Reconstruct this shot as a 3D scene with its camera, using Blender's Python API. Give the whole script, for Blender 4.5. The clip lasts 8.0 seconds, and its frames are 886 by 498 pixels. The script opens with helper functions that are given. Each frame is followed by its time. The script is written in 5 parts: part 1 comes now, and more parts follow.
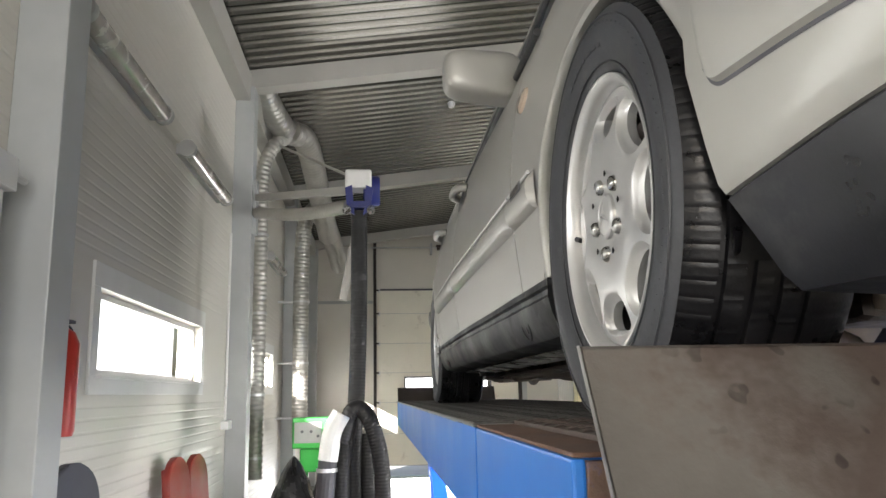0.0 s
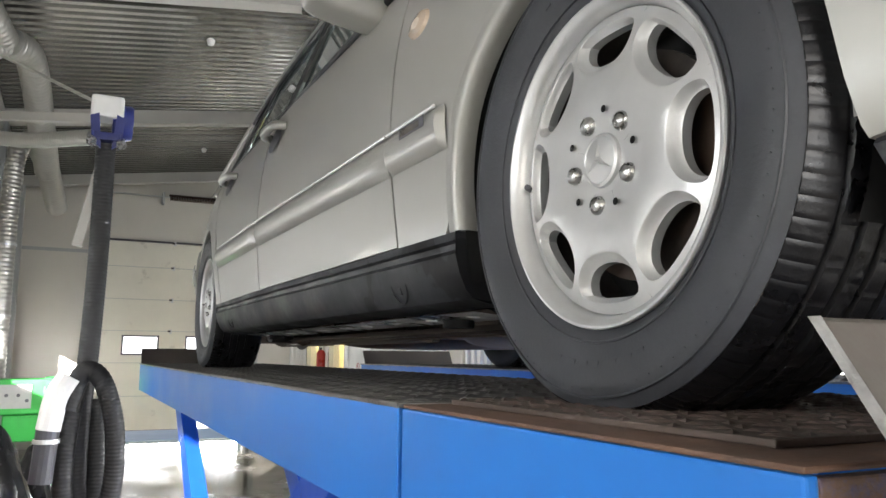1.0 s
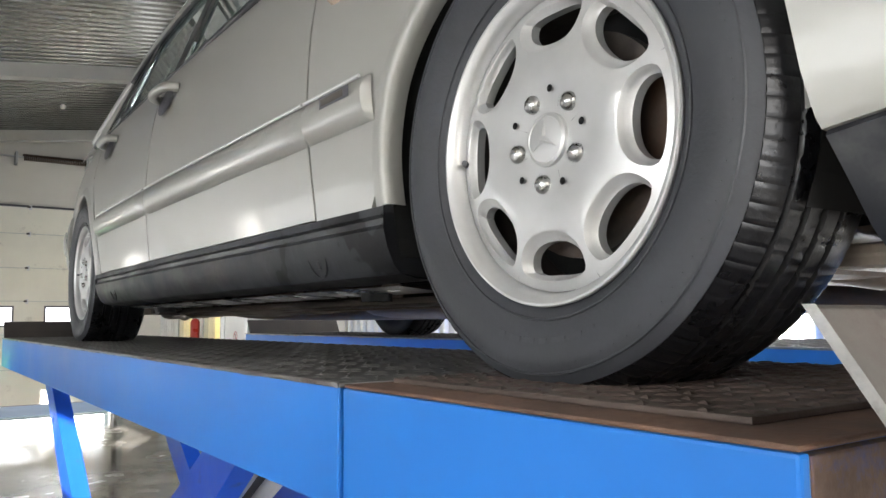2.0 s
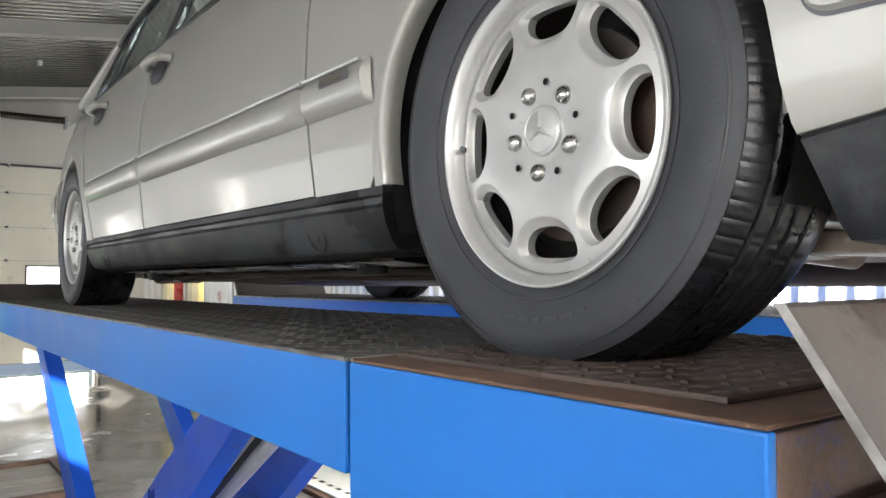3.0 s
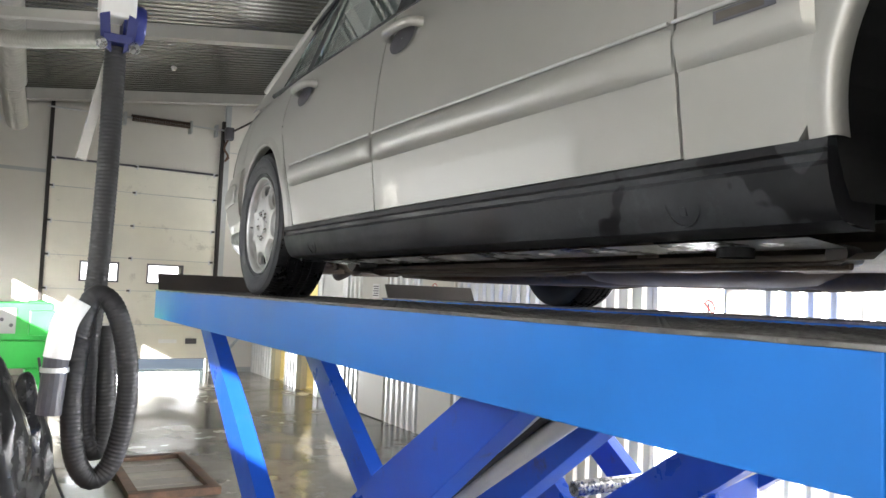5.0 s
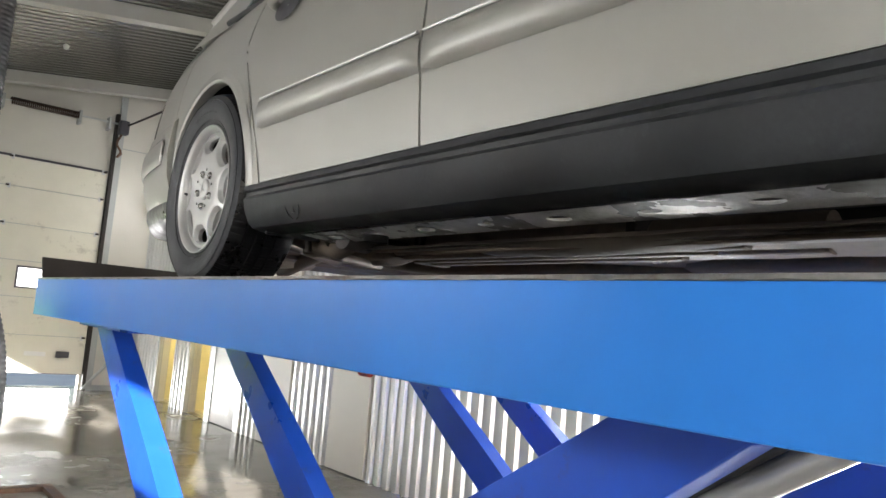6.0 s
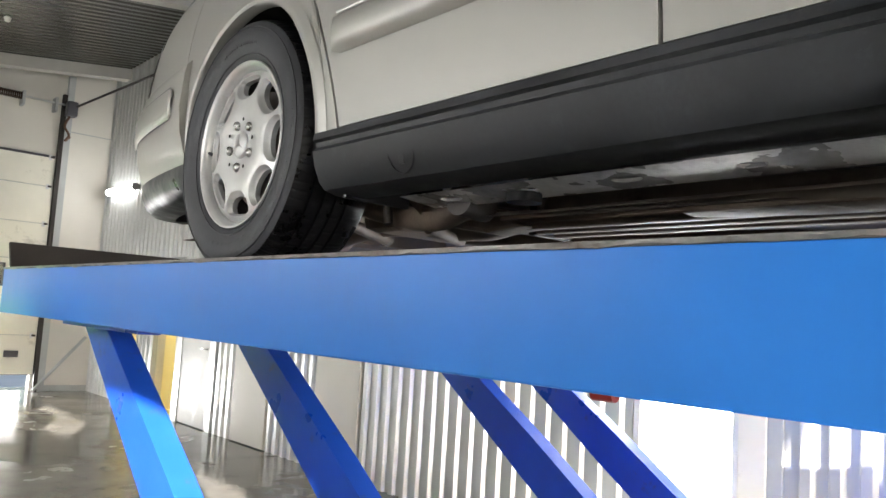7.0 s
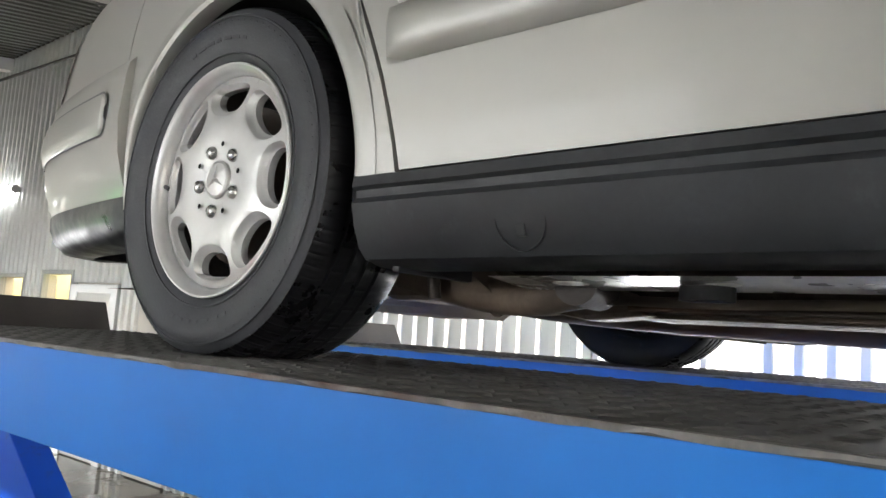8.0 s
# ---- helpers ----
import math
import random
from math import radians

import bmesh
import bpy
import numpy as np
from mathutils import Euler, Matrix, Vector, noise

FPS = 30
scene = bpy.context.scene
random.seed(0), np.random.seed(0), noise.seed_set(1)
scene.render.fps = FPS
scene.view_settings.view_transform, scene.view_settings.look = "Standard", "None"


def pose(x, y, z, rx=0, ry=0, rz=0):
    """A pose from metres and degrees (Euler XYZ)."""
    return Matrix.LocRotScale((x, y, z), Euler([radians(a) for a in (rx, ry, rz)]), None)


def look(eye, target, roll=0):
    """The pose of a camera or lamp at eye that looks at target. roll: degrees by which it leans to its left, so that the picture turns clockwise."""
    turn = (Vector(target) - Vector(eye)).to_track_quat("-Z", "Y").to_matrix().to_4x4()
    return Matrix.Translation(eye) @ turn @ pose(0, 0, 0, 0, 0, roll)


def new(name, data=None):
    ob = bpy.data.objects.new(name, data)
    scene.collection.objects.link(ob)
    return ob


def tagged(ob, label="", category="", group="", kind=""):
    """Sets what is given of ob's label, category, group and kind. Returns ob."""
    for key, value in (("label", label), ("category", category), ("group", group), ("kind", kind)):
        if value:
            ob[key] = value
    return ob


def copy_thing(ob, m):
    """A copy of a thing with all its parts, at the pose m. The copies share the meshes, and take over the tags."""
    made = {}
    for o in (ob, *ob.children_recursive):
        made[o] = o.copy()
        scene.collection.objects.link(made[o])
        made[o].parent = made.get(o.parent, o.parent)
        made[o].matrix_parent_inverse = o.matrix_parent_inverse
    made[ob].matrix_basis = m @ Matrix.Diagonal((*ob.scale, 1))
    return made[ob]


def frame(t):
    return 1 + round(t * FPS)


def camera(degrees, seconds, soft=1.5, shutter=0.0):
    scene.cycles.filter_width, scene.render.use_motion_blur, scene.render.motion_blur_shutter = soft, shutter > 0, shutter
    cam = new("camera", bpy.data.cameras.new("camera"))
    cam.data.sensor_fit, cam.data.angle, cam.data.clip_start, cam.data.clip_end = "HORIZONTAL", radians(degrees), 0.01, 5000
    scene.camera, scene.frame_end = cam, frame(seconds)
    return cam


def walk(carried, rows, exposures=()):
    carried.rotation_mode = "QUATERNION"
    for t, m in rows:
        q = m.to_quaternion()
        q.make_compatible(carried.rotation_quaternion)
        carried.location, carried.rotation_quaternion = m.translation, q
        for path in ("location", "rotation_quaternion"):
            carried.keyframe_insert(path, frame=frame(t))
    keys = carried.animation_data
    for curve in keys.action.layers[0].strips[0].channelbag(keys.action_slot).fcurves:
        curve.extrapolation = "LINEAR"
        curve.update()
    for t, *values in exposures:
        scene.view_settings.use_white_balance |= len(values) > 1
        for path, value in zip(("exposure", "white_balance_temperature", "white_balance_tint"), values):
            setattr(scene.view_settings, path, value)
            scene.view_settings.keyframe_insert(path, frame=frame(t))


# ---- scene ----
cam = camera(60.1, 8.0)
PATH = [
    (0, (-0.338, -1.016, 1.182), (-0.157, 0.941, 1.552), -1.1),
    (0.5, (-0.477, -0.875, 1.167), (-0.046, 1.046, 1.518), 3.2),
    (1, (-0.556, -0.703, 1.194), (0.303, 1.082, 1.469), 0.4),
    (1.5, (-0.552, -0.643, 1.196), (0.455, 1.07, 1.427), 1.3),
    (2, (-0.622, -0.653, 1.21), (0.521, 0.978, 1.395), -0.5),
    (2.2, (-0.668, -0.666, 1.215), (0.55, 0.912, 1.372), -0.7),
    (3.3, (-0.683, -0.69, 1.242), (0.448, 0.959, 1.29), -0.6),
    (3.5, (-0.704, -0.68, 1.244), (0.349, 1.02, 1.297), -0.1),
    (4, (-0.831, -0.645, 1.245), (0.09, 1.128, 1.319), 1.4),
    (4.5, (-0.9, -0.48, 1.227), (0.063, 1.269, 1.349), 2.8),
    (4.7, (-0.937, -0.399, 1.212), (0.046, 1.339, 1.33), 2.6),
    (5.8, (-0.852, 0.425, 1.05), (0.244, 2.086, 1.247), 4.2),
    (6, (-0.843, 0.579, 1.058), (0.381, 2.147, 1.269), 4.9),
    (6.5, (-0.858, 0.84, 1.022), (0.502, 2.28, 1.295), 4.3),
    (7, (-0.814, 1.21, 1.045), (0.51, 2.697, 1.23), 3.5),
    (7.5, (-0.743, 1.443, 1.087), (0.579, 2.917, 1.37), 4.5),
    (8, (-0.713, 1.736, 1.191), (0.796, 3.03, 1.413), 3.8),
]
EXPOSURES = [(0.0, 2.60, 6450, 10), (0.8, 2.76, 6280, 10), (2.0, 3.00, 6180, 10), (3.5, 3.00, 6200, 10), (4.5, 2.95, 6200, 10), (6.5, 3.15, 6450, 10), (8.0, 3.22, 6280, 10)]
walk(cam, [(t, look(eye, target, roll)) for t, eye, target, roll in PATH], EXPOSURES)

# ---- world and light ----
SUN_DIR = Vector((1.0, 2.05, -0.52)).normalized()
world = bpy.data.worlds.new("world")
scene.world = world
world.use_nodes = True
wn = world.node_tree
sky = wn.nodes.new("ShaderNodeTexSky")
sky.sky_type = "NISHITA"
sky.sun_disc = False
sky.dust_density = 5.0
sky.sun_elevation = math.asin(-SUN_DIR.z)
sky.sun_rotation = math.atan2(-SUN_DIR.x, -SUN_DIR.y)
wn.links.new(sky.outputs[0], wn.nodes["Background"].inputs[0])
wn.nodes["Background"].inputs[1].default_value = 0.034

sun = new("sun", bpy.data.lights.new("sun", "SUN"))
sun.data.energy, sun.data.angle, sun.data.color = 5.0, radians(0.6), (1.0, 0.95, 0.88)
sun.matrix_world = look((0, 0, 8), Vector((0, 0, 8)) + SUN_DIR)


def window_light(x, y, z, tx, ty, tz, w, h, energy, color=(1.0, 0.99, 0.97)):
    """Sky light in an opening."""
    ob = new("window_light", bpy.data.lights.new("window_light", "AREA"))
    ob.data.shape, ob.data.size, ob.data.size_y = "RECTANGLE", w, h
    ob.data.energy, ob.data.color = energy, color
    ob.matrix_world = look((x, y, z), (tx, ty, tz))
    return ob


Y0, Y1, WX, FZ = -5.5, 14.5, 3.4, -0.45
WIN_Y = (-4.33, -0.33, 3.67, 7.67, 11.67)
window_light(0.8, Y0 - 0.02, 1.6, 0.8, Y0 + 5.0, -0.6, 3.4, 3.2, 25).data.spread = radians(120)     # assumed entrance behind the camera, unseen; added to light the front
window_light(1.1, Y1 + 0.16, FZ + 0.13, 1.1, 8, FZ, 2.7, 0.24, 14)            # gap under the far door
window_light(1.1, Y1 + 0.10, 1.34, 1.1, 6, 0.6, 1.7, 0.3, 1.7)           # small door windows
window_light(WX + 0.16, 3.68, 0.65, 0, 3.68, 0.5, 0.64, 2.0, 20)    # glazed side doors
window_light(WX + 0.16, 2.0, 0.65, 0, 2.0, 0.5, 0.7, 2.0, 22)
for wy in WIN_Y:
    window_light(-1.79, wy, 1.49, 0, wy, 1.49, 2.1, 0.5, 3.6 if wy < 0 else 2.2)


# ---- materials ----
def mat(name, base, rough=0.5, metal=0.0, var=0.12, scale=6.0, bump=0.1, fine=90.0, coat=0.0, tint=None, stain=0.0, stain_col=(0.05, 0.04, 0.03), stain_scale=2.0, per=0.0, spec=0.5, rvar=0.12, spots=None, wet=None, splash=None):
    """Principled surface with coarse and fine variation, optional stains and per-object shifts."""
    m = bpy.data.materials.new(name)
    m.use_nodes = True
    nt = m.node_tree
    N, Lk = nt.nodes, nt.links
    b = N["Principled BSDF"]
    co = N.new("ShaderNodeTexCoord").outputs["Object"]

    def noisy(s, detail=4.0, rgh=0.6):
        n = N.new("ShaderNodeTexNoise")
        n.inputs["Scale"].default_value, n.inputs["Detail"].default_value, n.inputs["Roughness"].default_value = s, detail, rgh
        Lk.new(co, n.inputs["Vector"])
        return n.outputs["Fac"]

    def ramp(src, lo, hi, a, c):
        r = N.new("ShaderNodeMapRange")
        r.inputs[1].default_value, r.inputs[2].default_value, r.inputs[3].default_value, r.inputs[4].default_value = lo, hi, a, c
        Lk.new(src, r.inputs[0])
        return r.outputs[0]

    def mix(fac, a, c):
        x = N.new("ShaderNodeMix")
        x.data_type = "RGBA"
        Lk.new(fac, x.inputs[0])
        for val, sock in ((a, x.inputs[6]), (c, x.inputs[7])):
            if isinstance(val, tuple):
                sock.default_value = (*val, 1)
            else:
                Lk.new(val, sock)
        return x.outputs[2]

    big, small = noisy(scale), noisy(fine, 3.0)
    dark = tuple(c * (1 - var) for c in base)
    light = tuple(min(1, c * (1 + var)) for c in (tint or base))
    col = mix(ramp(big, 0.35, 0.65, 0, 1), dark, light)
    col = mix(ramp(small, 0.4, 0.75, 0, 0.35 * min(1, var * 4)), col, dark)
    if per:
        inf = N.new("ShaderNodeObjectInfo")
        col = mix(ramp(inf.outputs["Random"], 0, 1, 0, per), col, tuple(c * 0.5 for c in base))
    if stain:
        col = mix(ramp(noisy(stain_scale, 6.0, 0.7), 0.62 - stain * 0.25, 0.72, 0, 0.85), col, stain_col)
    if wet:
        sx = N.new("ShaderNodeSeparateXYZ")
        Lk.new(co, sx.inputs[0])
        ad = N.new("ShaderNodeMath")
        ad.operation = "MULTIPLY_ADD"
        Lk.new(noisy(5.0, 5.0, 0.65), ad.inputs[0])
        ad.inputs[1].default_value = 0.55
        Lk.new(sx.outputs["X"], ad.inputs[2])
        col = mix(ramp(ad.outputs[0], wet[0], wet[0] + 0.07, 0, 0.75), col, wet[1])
    if splash:  # sharp-edged wet patches, thickest near one end
        sy = N.new("ShaderNodeSeparateXYZ")
        Lk.new(co, sy.inputs[0])
        ads = N.new("ShaderNodeMath")
        ads.operation = "ADD"
        Lk.new(noisy(splash[0], 3.0, 0.5), ads.inputs[0])
        Lk.new(ramp(sy.outputs["Y"], 0.35, splash[1], 0.11, -0.22), ads.inputs[1])
        col = mix(ramp(ads.outputs[0], 0.565, 0.58, 0, 0.95), col, splash[2])
    if spots:
        blot = N.new("ShaderNodeMath")
        blot.operation = "MULTIPLY"
        Lk.new(ramp(noisy(spots[0], 1.5), spots[1], spots[1] + 0.03, 0, 1), blot.inputs[0])
        Lk.new(ramp(ad.outputs[0], wet[0] - 0.02, wet[0] + 0.1, 0, 1), blot.inputs[1])
        col = mix(blot.outputs[0], col, spots[2])
    Lk.new(col, b.inputs["Base Color"])
    Lk.new(ramp(big, 0.3, 0.7, max(0.02, rough - rvar), min(1, rough + rvar)), b.inputs["Roughness"])
    b.inputs["Metallic"].default_value = metal
    b.inputs["Specular IOR Level"].default_value = spec
    b.inputs["Coat Weight"].default_value = coat
    b.inputs["Coat Roughness"].default_value = 0.06
    if bump:
        bp = N.new("ShaderNodeBump")
        bp.inputs["Strength"].default_value, bp.inputs["Distance"].default_value = bump, 0.004
        Lk.new(small, bp.inputs["Height"])
        Lk.new(bp.outputs[0], b.inputs["Normal"])
    return m


def glass_mat(name, color, transmission=1.0, rough=0.02):
    m = bpy.data.materials.new(name)
    m.use_nodes = True
    b = m.node_tree.nodes["Principled BSDF"]
    b.inputs["Base Color"].default_value = (*color, 1)
    b.inputs["Transmission Weight"].default_value = transmission
    b.inputs["Roughness"].default_value = rough
    b.inputs["IOR"].default_value = 1.45
    return m


def glow_mat(name, color, strength):
    m = bpy.data.materials.new(name)
    m.use_nodes = True
    b = m.node_tree.nodes["Principled BSDF"]
    b.inputs["Base Color"].default_value = (*color, 1)
    b.inputs["Emission Color"].default_value = (*color, 1)
    b.inputs["Emission Strength"].default_value = strength
    return m


M_PAINT = mat("silver_paint", (0.315, 0.310, 0.288), 0.46, 0.40, 0.04, 2.2, 0.015, 300, coat=0.28, rvar=0.05)
M_BLACKPL = mat("black_plastic", (0.011, 0.012, 0.0155), 0.45, 0, 0.35, 9, 0.08, 180, stain=0.2, stain_col=(0.05, 0.05, 0.05), stain_scale=5, rvar=0.18)
M_WET = mat("grimy_sill", (0.024, 0.0255, 0.0285), 0.52, 0, 0.35, 5, 0.06, 120, stain=0.22, stain_col=(0.045, 0.048, 0.053), stain_scale=9.0, rvar=0.2, spec=0.32, splash=(7.0, 1.25, (0.003, 0.003, 0.004)))
M_TYRE = mat("tyre_rubber", (0.024, 0.0255, 0.030), 0.6, 0, 0.25, 7, 0.12, 160, rvar=0.12)
M_TREAD = mat("wet_tread_rubber", (0.006, 0.006, 0.007), 0.34, 0, 0.3, 12, 0.1, 160, rvar=0.2, spec=0.3)
M_ALLOY = mat("alloy_paint", (0.49, 0.49, 0.485), 0.36, 0.6, 0.05, 14, 0.02, 500, coat=0.3, rvar=0.05)
M_CHROME = mat("bolt_steel", (0.42, 0.42, 0.41), 0.28, 1.0, 0.2, 60, 0.03, 300)
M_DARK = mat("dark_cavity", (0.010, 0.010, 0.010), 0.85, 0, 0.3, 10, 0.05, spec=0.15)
M_BRAKE = mat("brake_metal", (0.06, 0.050, 0.044), 0.5, 0.6, 0.4, 20, 0.1, stain=0.4, stain_col=(0.12, 0.06, 0.03))
M_CARGLASS = glass_mat("car_window_glass", (0.34, 0.44, 0.42), 0.75, 0.02)
M_UNDER = mat("underbody_brown", (0.13, 0.098, 0.072), 0.6, 0.1, 0.4, 5, 0.2, 90, stain=0.4, stain_col=(0.04, 0.03, 0.025))
M_SILLFL = mat("bare_sill_flange", (0.66, 0.65, 0.64), 0.30, 0.45, 0.3, 7, 0.06, 130, stain=0.4, stain_col=(0.06, 0.055, 0.05), stain_scale=6)
M_EXH = mat("rusty_exhaust", (0.075, 0.055, 0.040), 0.62, 0.2, 0.35, 8, 0.15, stain=0.35, stain_col=(0.10, 0.05, 0.03))
M_REDLENS = mat("red_lens", (0.35, 0.02, 0.02), 0.12, 0, 0.1, 8, 0, coat=0.6)
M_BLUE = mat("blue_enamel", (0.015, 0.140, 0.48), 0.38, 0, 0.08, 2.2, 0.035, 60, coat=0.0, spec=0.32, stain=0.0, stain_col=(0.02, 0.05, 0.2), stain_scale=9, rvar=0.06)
# the rails' blue again, darkened for the shade below the runways
M_BLUE_SHADED = mat("blue_arm_enamel", (0.009, 0.060, 0.38), 0.36, 0, 0.12, 3, 0.05, 70, stain=0.14, stain_col=(0.05, 0.04, 0.05), stain_scale=8)
M_TREADPL = mat("worn_tread_plate", (0.078, 0.076, 0.073), 0.58, 0.2, 0.35, 5, 0.12, 110, stain=0.40, stain_col=(0.108, 0.101, 0.093), stain_scale=3)
M_RUST = mat("rusty_steel", (0.125, 0.070, 0.045), 0.72, 0.15, 0.4, 7, 0.3, 90, stain=0.4, stain_col=(0.045, 0.032, 0.027), stain_scale=5)
M_RUSTPL = mat("brown_worn_plate", (0.085, 0.062, 0.050), 0.6, 0.3, 0.3, 6, 0.2, 100, stain=0.35, stain_col=(0.05, 0.035, 0.03), stain_scale=6)
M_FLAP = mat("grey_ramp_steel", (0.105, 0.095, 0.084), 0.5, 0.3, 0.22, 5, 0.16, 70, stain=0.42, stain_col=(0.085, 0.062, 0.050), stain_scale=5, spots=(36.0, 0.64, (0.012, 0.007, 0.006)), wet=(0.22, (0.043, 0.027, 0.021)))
M_EDGE = mat("bare_steel_edge", (0.24, 0.23, 0.22), 0.4, 0.8, 0.3, 20, 0.2, 120, stain=0.35, stain_col=(0.1, 0.07, 0.05), stain_scale=14)
M_CONC = mat("oily_concrete_floor", (0.185, 0.172, 0.150), 0.17, 0, 0.25, 1.3, 0.10, 45, stain=0.42, stain_col=(0.085, 0.074, 0.060), stain_scale=0.9, rvar=0.12)
M_WHITEPAN = mat("white_sandwich_panel", (0.62, 0.595, 0.54), 0.42, 0, 0.04, 0.8, 0.02, 30)
M_DOORPAN = mat("cream_door_panel", (0.74, 0.715, 0.62), 0.4, 0, 0.05, 1.2, 0.03, 40, stain=0.06, stain_col=(0.5, 0.47, 0.4), stain_scale=3)
M_FRAMEW = mat("white_frame_paint", (0.72, 0.72, 0.70), 0.4, 0, 0.05, 4, 0.03)
M_COL = mat("grey_column_paint", (0.40, 0.415, 0.415), 0.45, 0, 0.08, 2, 0.05)
M_BEAM = mat("light_beam_paint", (0.40, 0.39, 0.36), 0.5, 0, 0.06, 2, 0.04)
M_GALV = mat("galvanised_sheet", (0.60, 0.61, 0.61), 0.32, 0.6, 0.03, 3, 0.0, 60, rvar=0.03)
# deck colour darkened to stand for the dim light under the roof
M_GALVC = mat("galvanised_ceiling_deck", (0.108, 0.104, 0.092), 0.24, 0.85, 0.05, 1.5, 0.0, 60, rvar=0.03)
M_DUCT = mat("foil_duct", (0.46, 0.45, 0.42), 0.38, 0.7, 0.06, 6, 0.0, 40, rvar=0.04)
M_HOSE = mat("black_hose_rubber", (0.020, 0.020, 0.021), 0.55, 0, 0.2, 9, 0.06)
M_NAVY = mat("navy_bracket", (0.02, 0.03, 0.17), 0.4, 0, 0.15, 9, 0.05)
M_GREEN = mat("green_machine_paint", (0.03, 0.36, 0.05), 0.38, 0, 0.1, 5, 0.04)
M_GREYPL = mat("grey_plastic", (0.33, 0.33, 0.32), 0.5, 0, 0.1, 6, 0.04)
M_BAG = mat("black_bag_film", (0.018, 0.018, 0.019), 0.2, 0, 0.3, 8, 0.1, 30)
M_RED = mat("red_paint", (0.42, 0.03, 0.02), 0.35, 0, 0.12, 6, 0.03)
M_REDSEAT = mat("red_seat_plastic", (0.26, 0.030, 0.022), 0.4, 0, 0.12, 6, 0.03)
M_YELLOW = mat("yellow_wall_paint", (0.76, 0.69, 0.42), 0.6, 0, 0.06, 2, 0.03)
M_LAMPGLASS = mat("tube_lamp_cover", (0.42, 0.39, 0.36), 0.22, 0.25, 0.1, 9, 0, coat=0.4)
M_WHITEPL = mat("white_plastic", (0.78, 0.78, 0.76), 0.4, 0, 0.04, 6, 0.02)
M_CARD = mat("brown_card", (0.46, 0.33, 0.21), 0.75, 0, 0.1, 8, 0.06)
M_PANE = glass_mat("clear_pane", (0.98, 0.99, 0.99), 1.0, 0.0)
M_FROST = glass_mat("frosted_pane", (0.97, 0.97, 0.97), 1.0, 0.35)
M_TUBE = glow_mat("lit_tube", (1.0, 0.98, 0.93), 4)
M_SNOW = mat("pale_yard", (0.7, 0.7, 0.7), 0.9, 0, 0.1, 0.5, 0.1)
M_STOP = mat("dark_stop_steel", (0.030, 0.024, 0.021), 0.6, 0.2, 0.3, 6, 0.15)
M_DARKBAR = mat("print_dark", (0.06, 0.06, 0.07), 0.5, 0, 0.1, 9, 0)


# ---- mesh helpers ----
def part(name, bm, material, parent=None, label="", smooth=None):
    me = bpy.data.meshes.new(name)
    bmesh.ops.recalc_face_normals(bm, faces=bm.faces)
    bm.to_mesh(me)
    bm.free()
    me.materials.append(material)
    if smooth is not None:
        me.shade_smooth()
        if smooth < 180:
            me.set_sharp_from_angle(angle=radians(smooth))
    ob = new(name, me)
    if parent is not None:
        ob.parent = parent
    if label:
        ob["label"] = label
    return ob


def thing(name, label, category, kind="", group="", at=(0, 0, 0)):
    ob = new(name)
    ob.empty_display_size = 0.1
    ob.location = at
    return tagged(ob, label, category, group, kind)


def box(bm, x0, x1, y0, y1, z0, z1, bevel=0.0, m=None):
    r = bmesh.ops.create_cube(bm, size=1)
    vs = r["verts"]
    bmesh.ops.transform(bm, verts=vs, matrix=Matrix.Translation(((x0 + x1) / 2, (y0 + y1) / 2, (z0 + z1) / 2)) @ Matrix.Diagonal((abs(x1 - x0), abs(y1 - y0), abs(z1 - z0), 1)))
    if bevel:
        es = list({e for v in vs for e in v.link_edges})
        out = bmesh.ops.bevel(bm, geom=es, offset=bevel, segments=2, affect="EDGES", profile=0.6)
        vs = list({v for f in out["faces"] for v in f.verts} | {v for v in vs if v.is_valid})
    if m is not None:
        bmesh.ops.transform(bm, verts=vs, matrix=m)
    return vs


def boxm(*a, **k):
    bm = bmesh.new()
    box(bm, *a, **k)
    return bm


def grid(bm, rows, close_u=False, close_v=False):
    """Quads over rows of points."""
    vs = [[bm.verts.new(p) for p in r] for r in rows]
    nr, nc = len(vs), len(vs[0])
    for i in range(nr if close_v else nr - 1):
        for j in range(nc if close_u else nc - 1):
            a, b, c, d = vs[i][j], vs[i][(j + 1) % nc], vs[(i + 1) % nr][(j + 1) % nc], vs[(i + 1) % nr][j]
            if len({a, b, c, d}) == 4:
                bm.faces.new((a, b, c, d))
    return vs


def lathe(bm, prof, n=48, axis="x", cap=False):
    """Spin (along, radius) pairs round an axis."""
    rows = []
    for a, r in prof:
        row = []
        for k in range(n):
            t = 2 * math.pi * k / n
            c, s = r * math.cos(t), r * math.sin(t)
            row.append({"x": (a, c, s), "y": (c, a, s), "z": (c, s, a)}[axis])
        rows.append(row)
    vs = grid(bm, rows, close_u=True)
    if cap:
        bm.faces.new(vs[0])
        bm.faces.new(vs[-1])
    return vs


def smooth_path(pts, n):
    """Catmull-Rom through points."""
    P = [Vector(p) for p in pts]
    P = [P[0] * 2 - P[1]] + P + [P[-1] * 2 - P[-2]]
    out = []
    for i in range(1, len(P) - 2):
        for k in range(n):
            t = k / n
            a, b, c, d = P[i - 1], P[i], P[i + 1], P[i + 2]
            out.append(0.5 * ((2 * b) + (c - a) * t + (2 * a - 5 * b + 4 * c - d) * t * t + (3 * b - a - 3 * c + d) * t ** 3))
    out.append(P[-2])
    return out


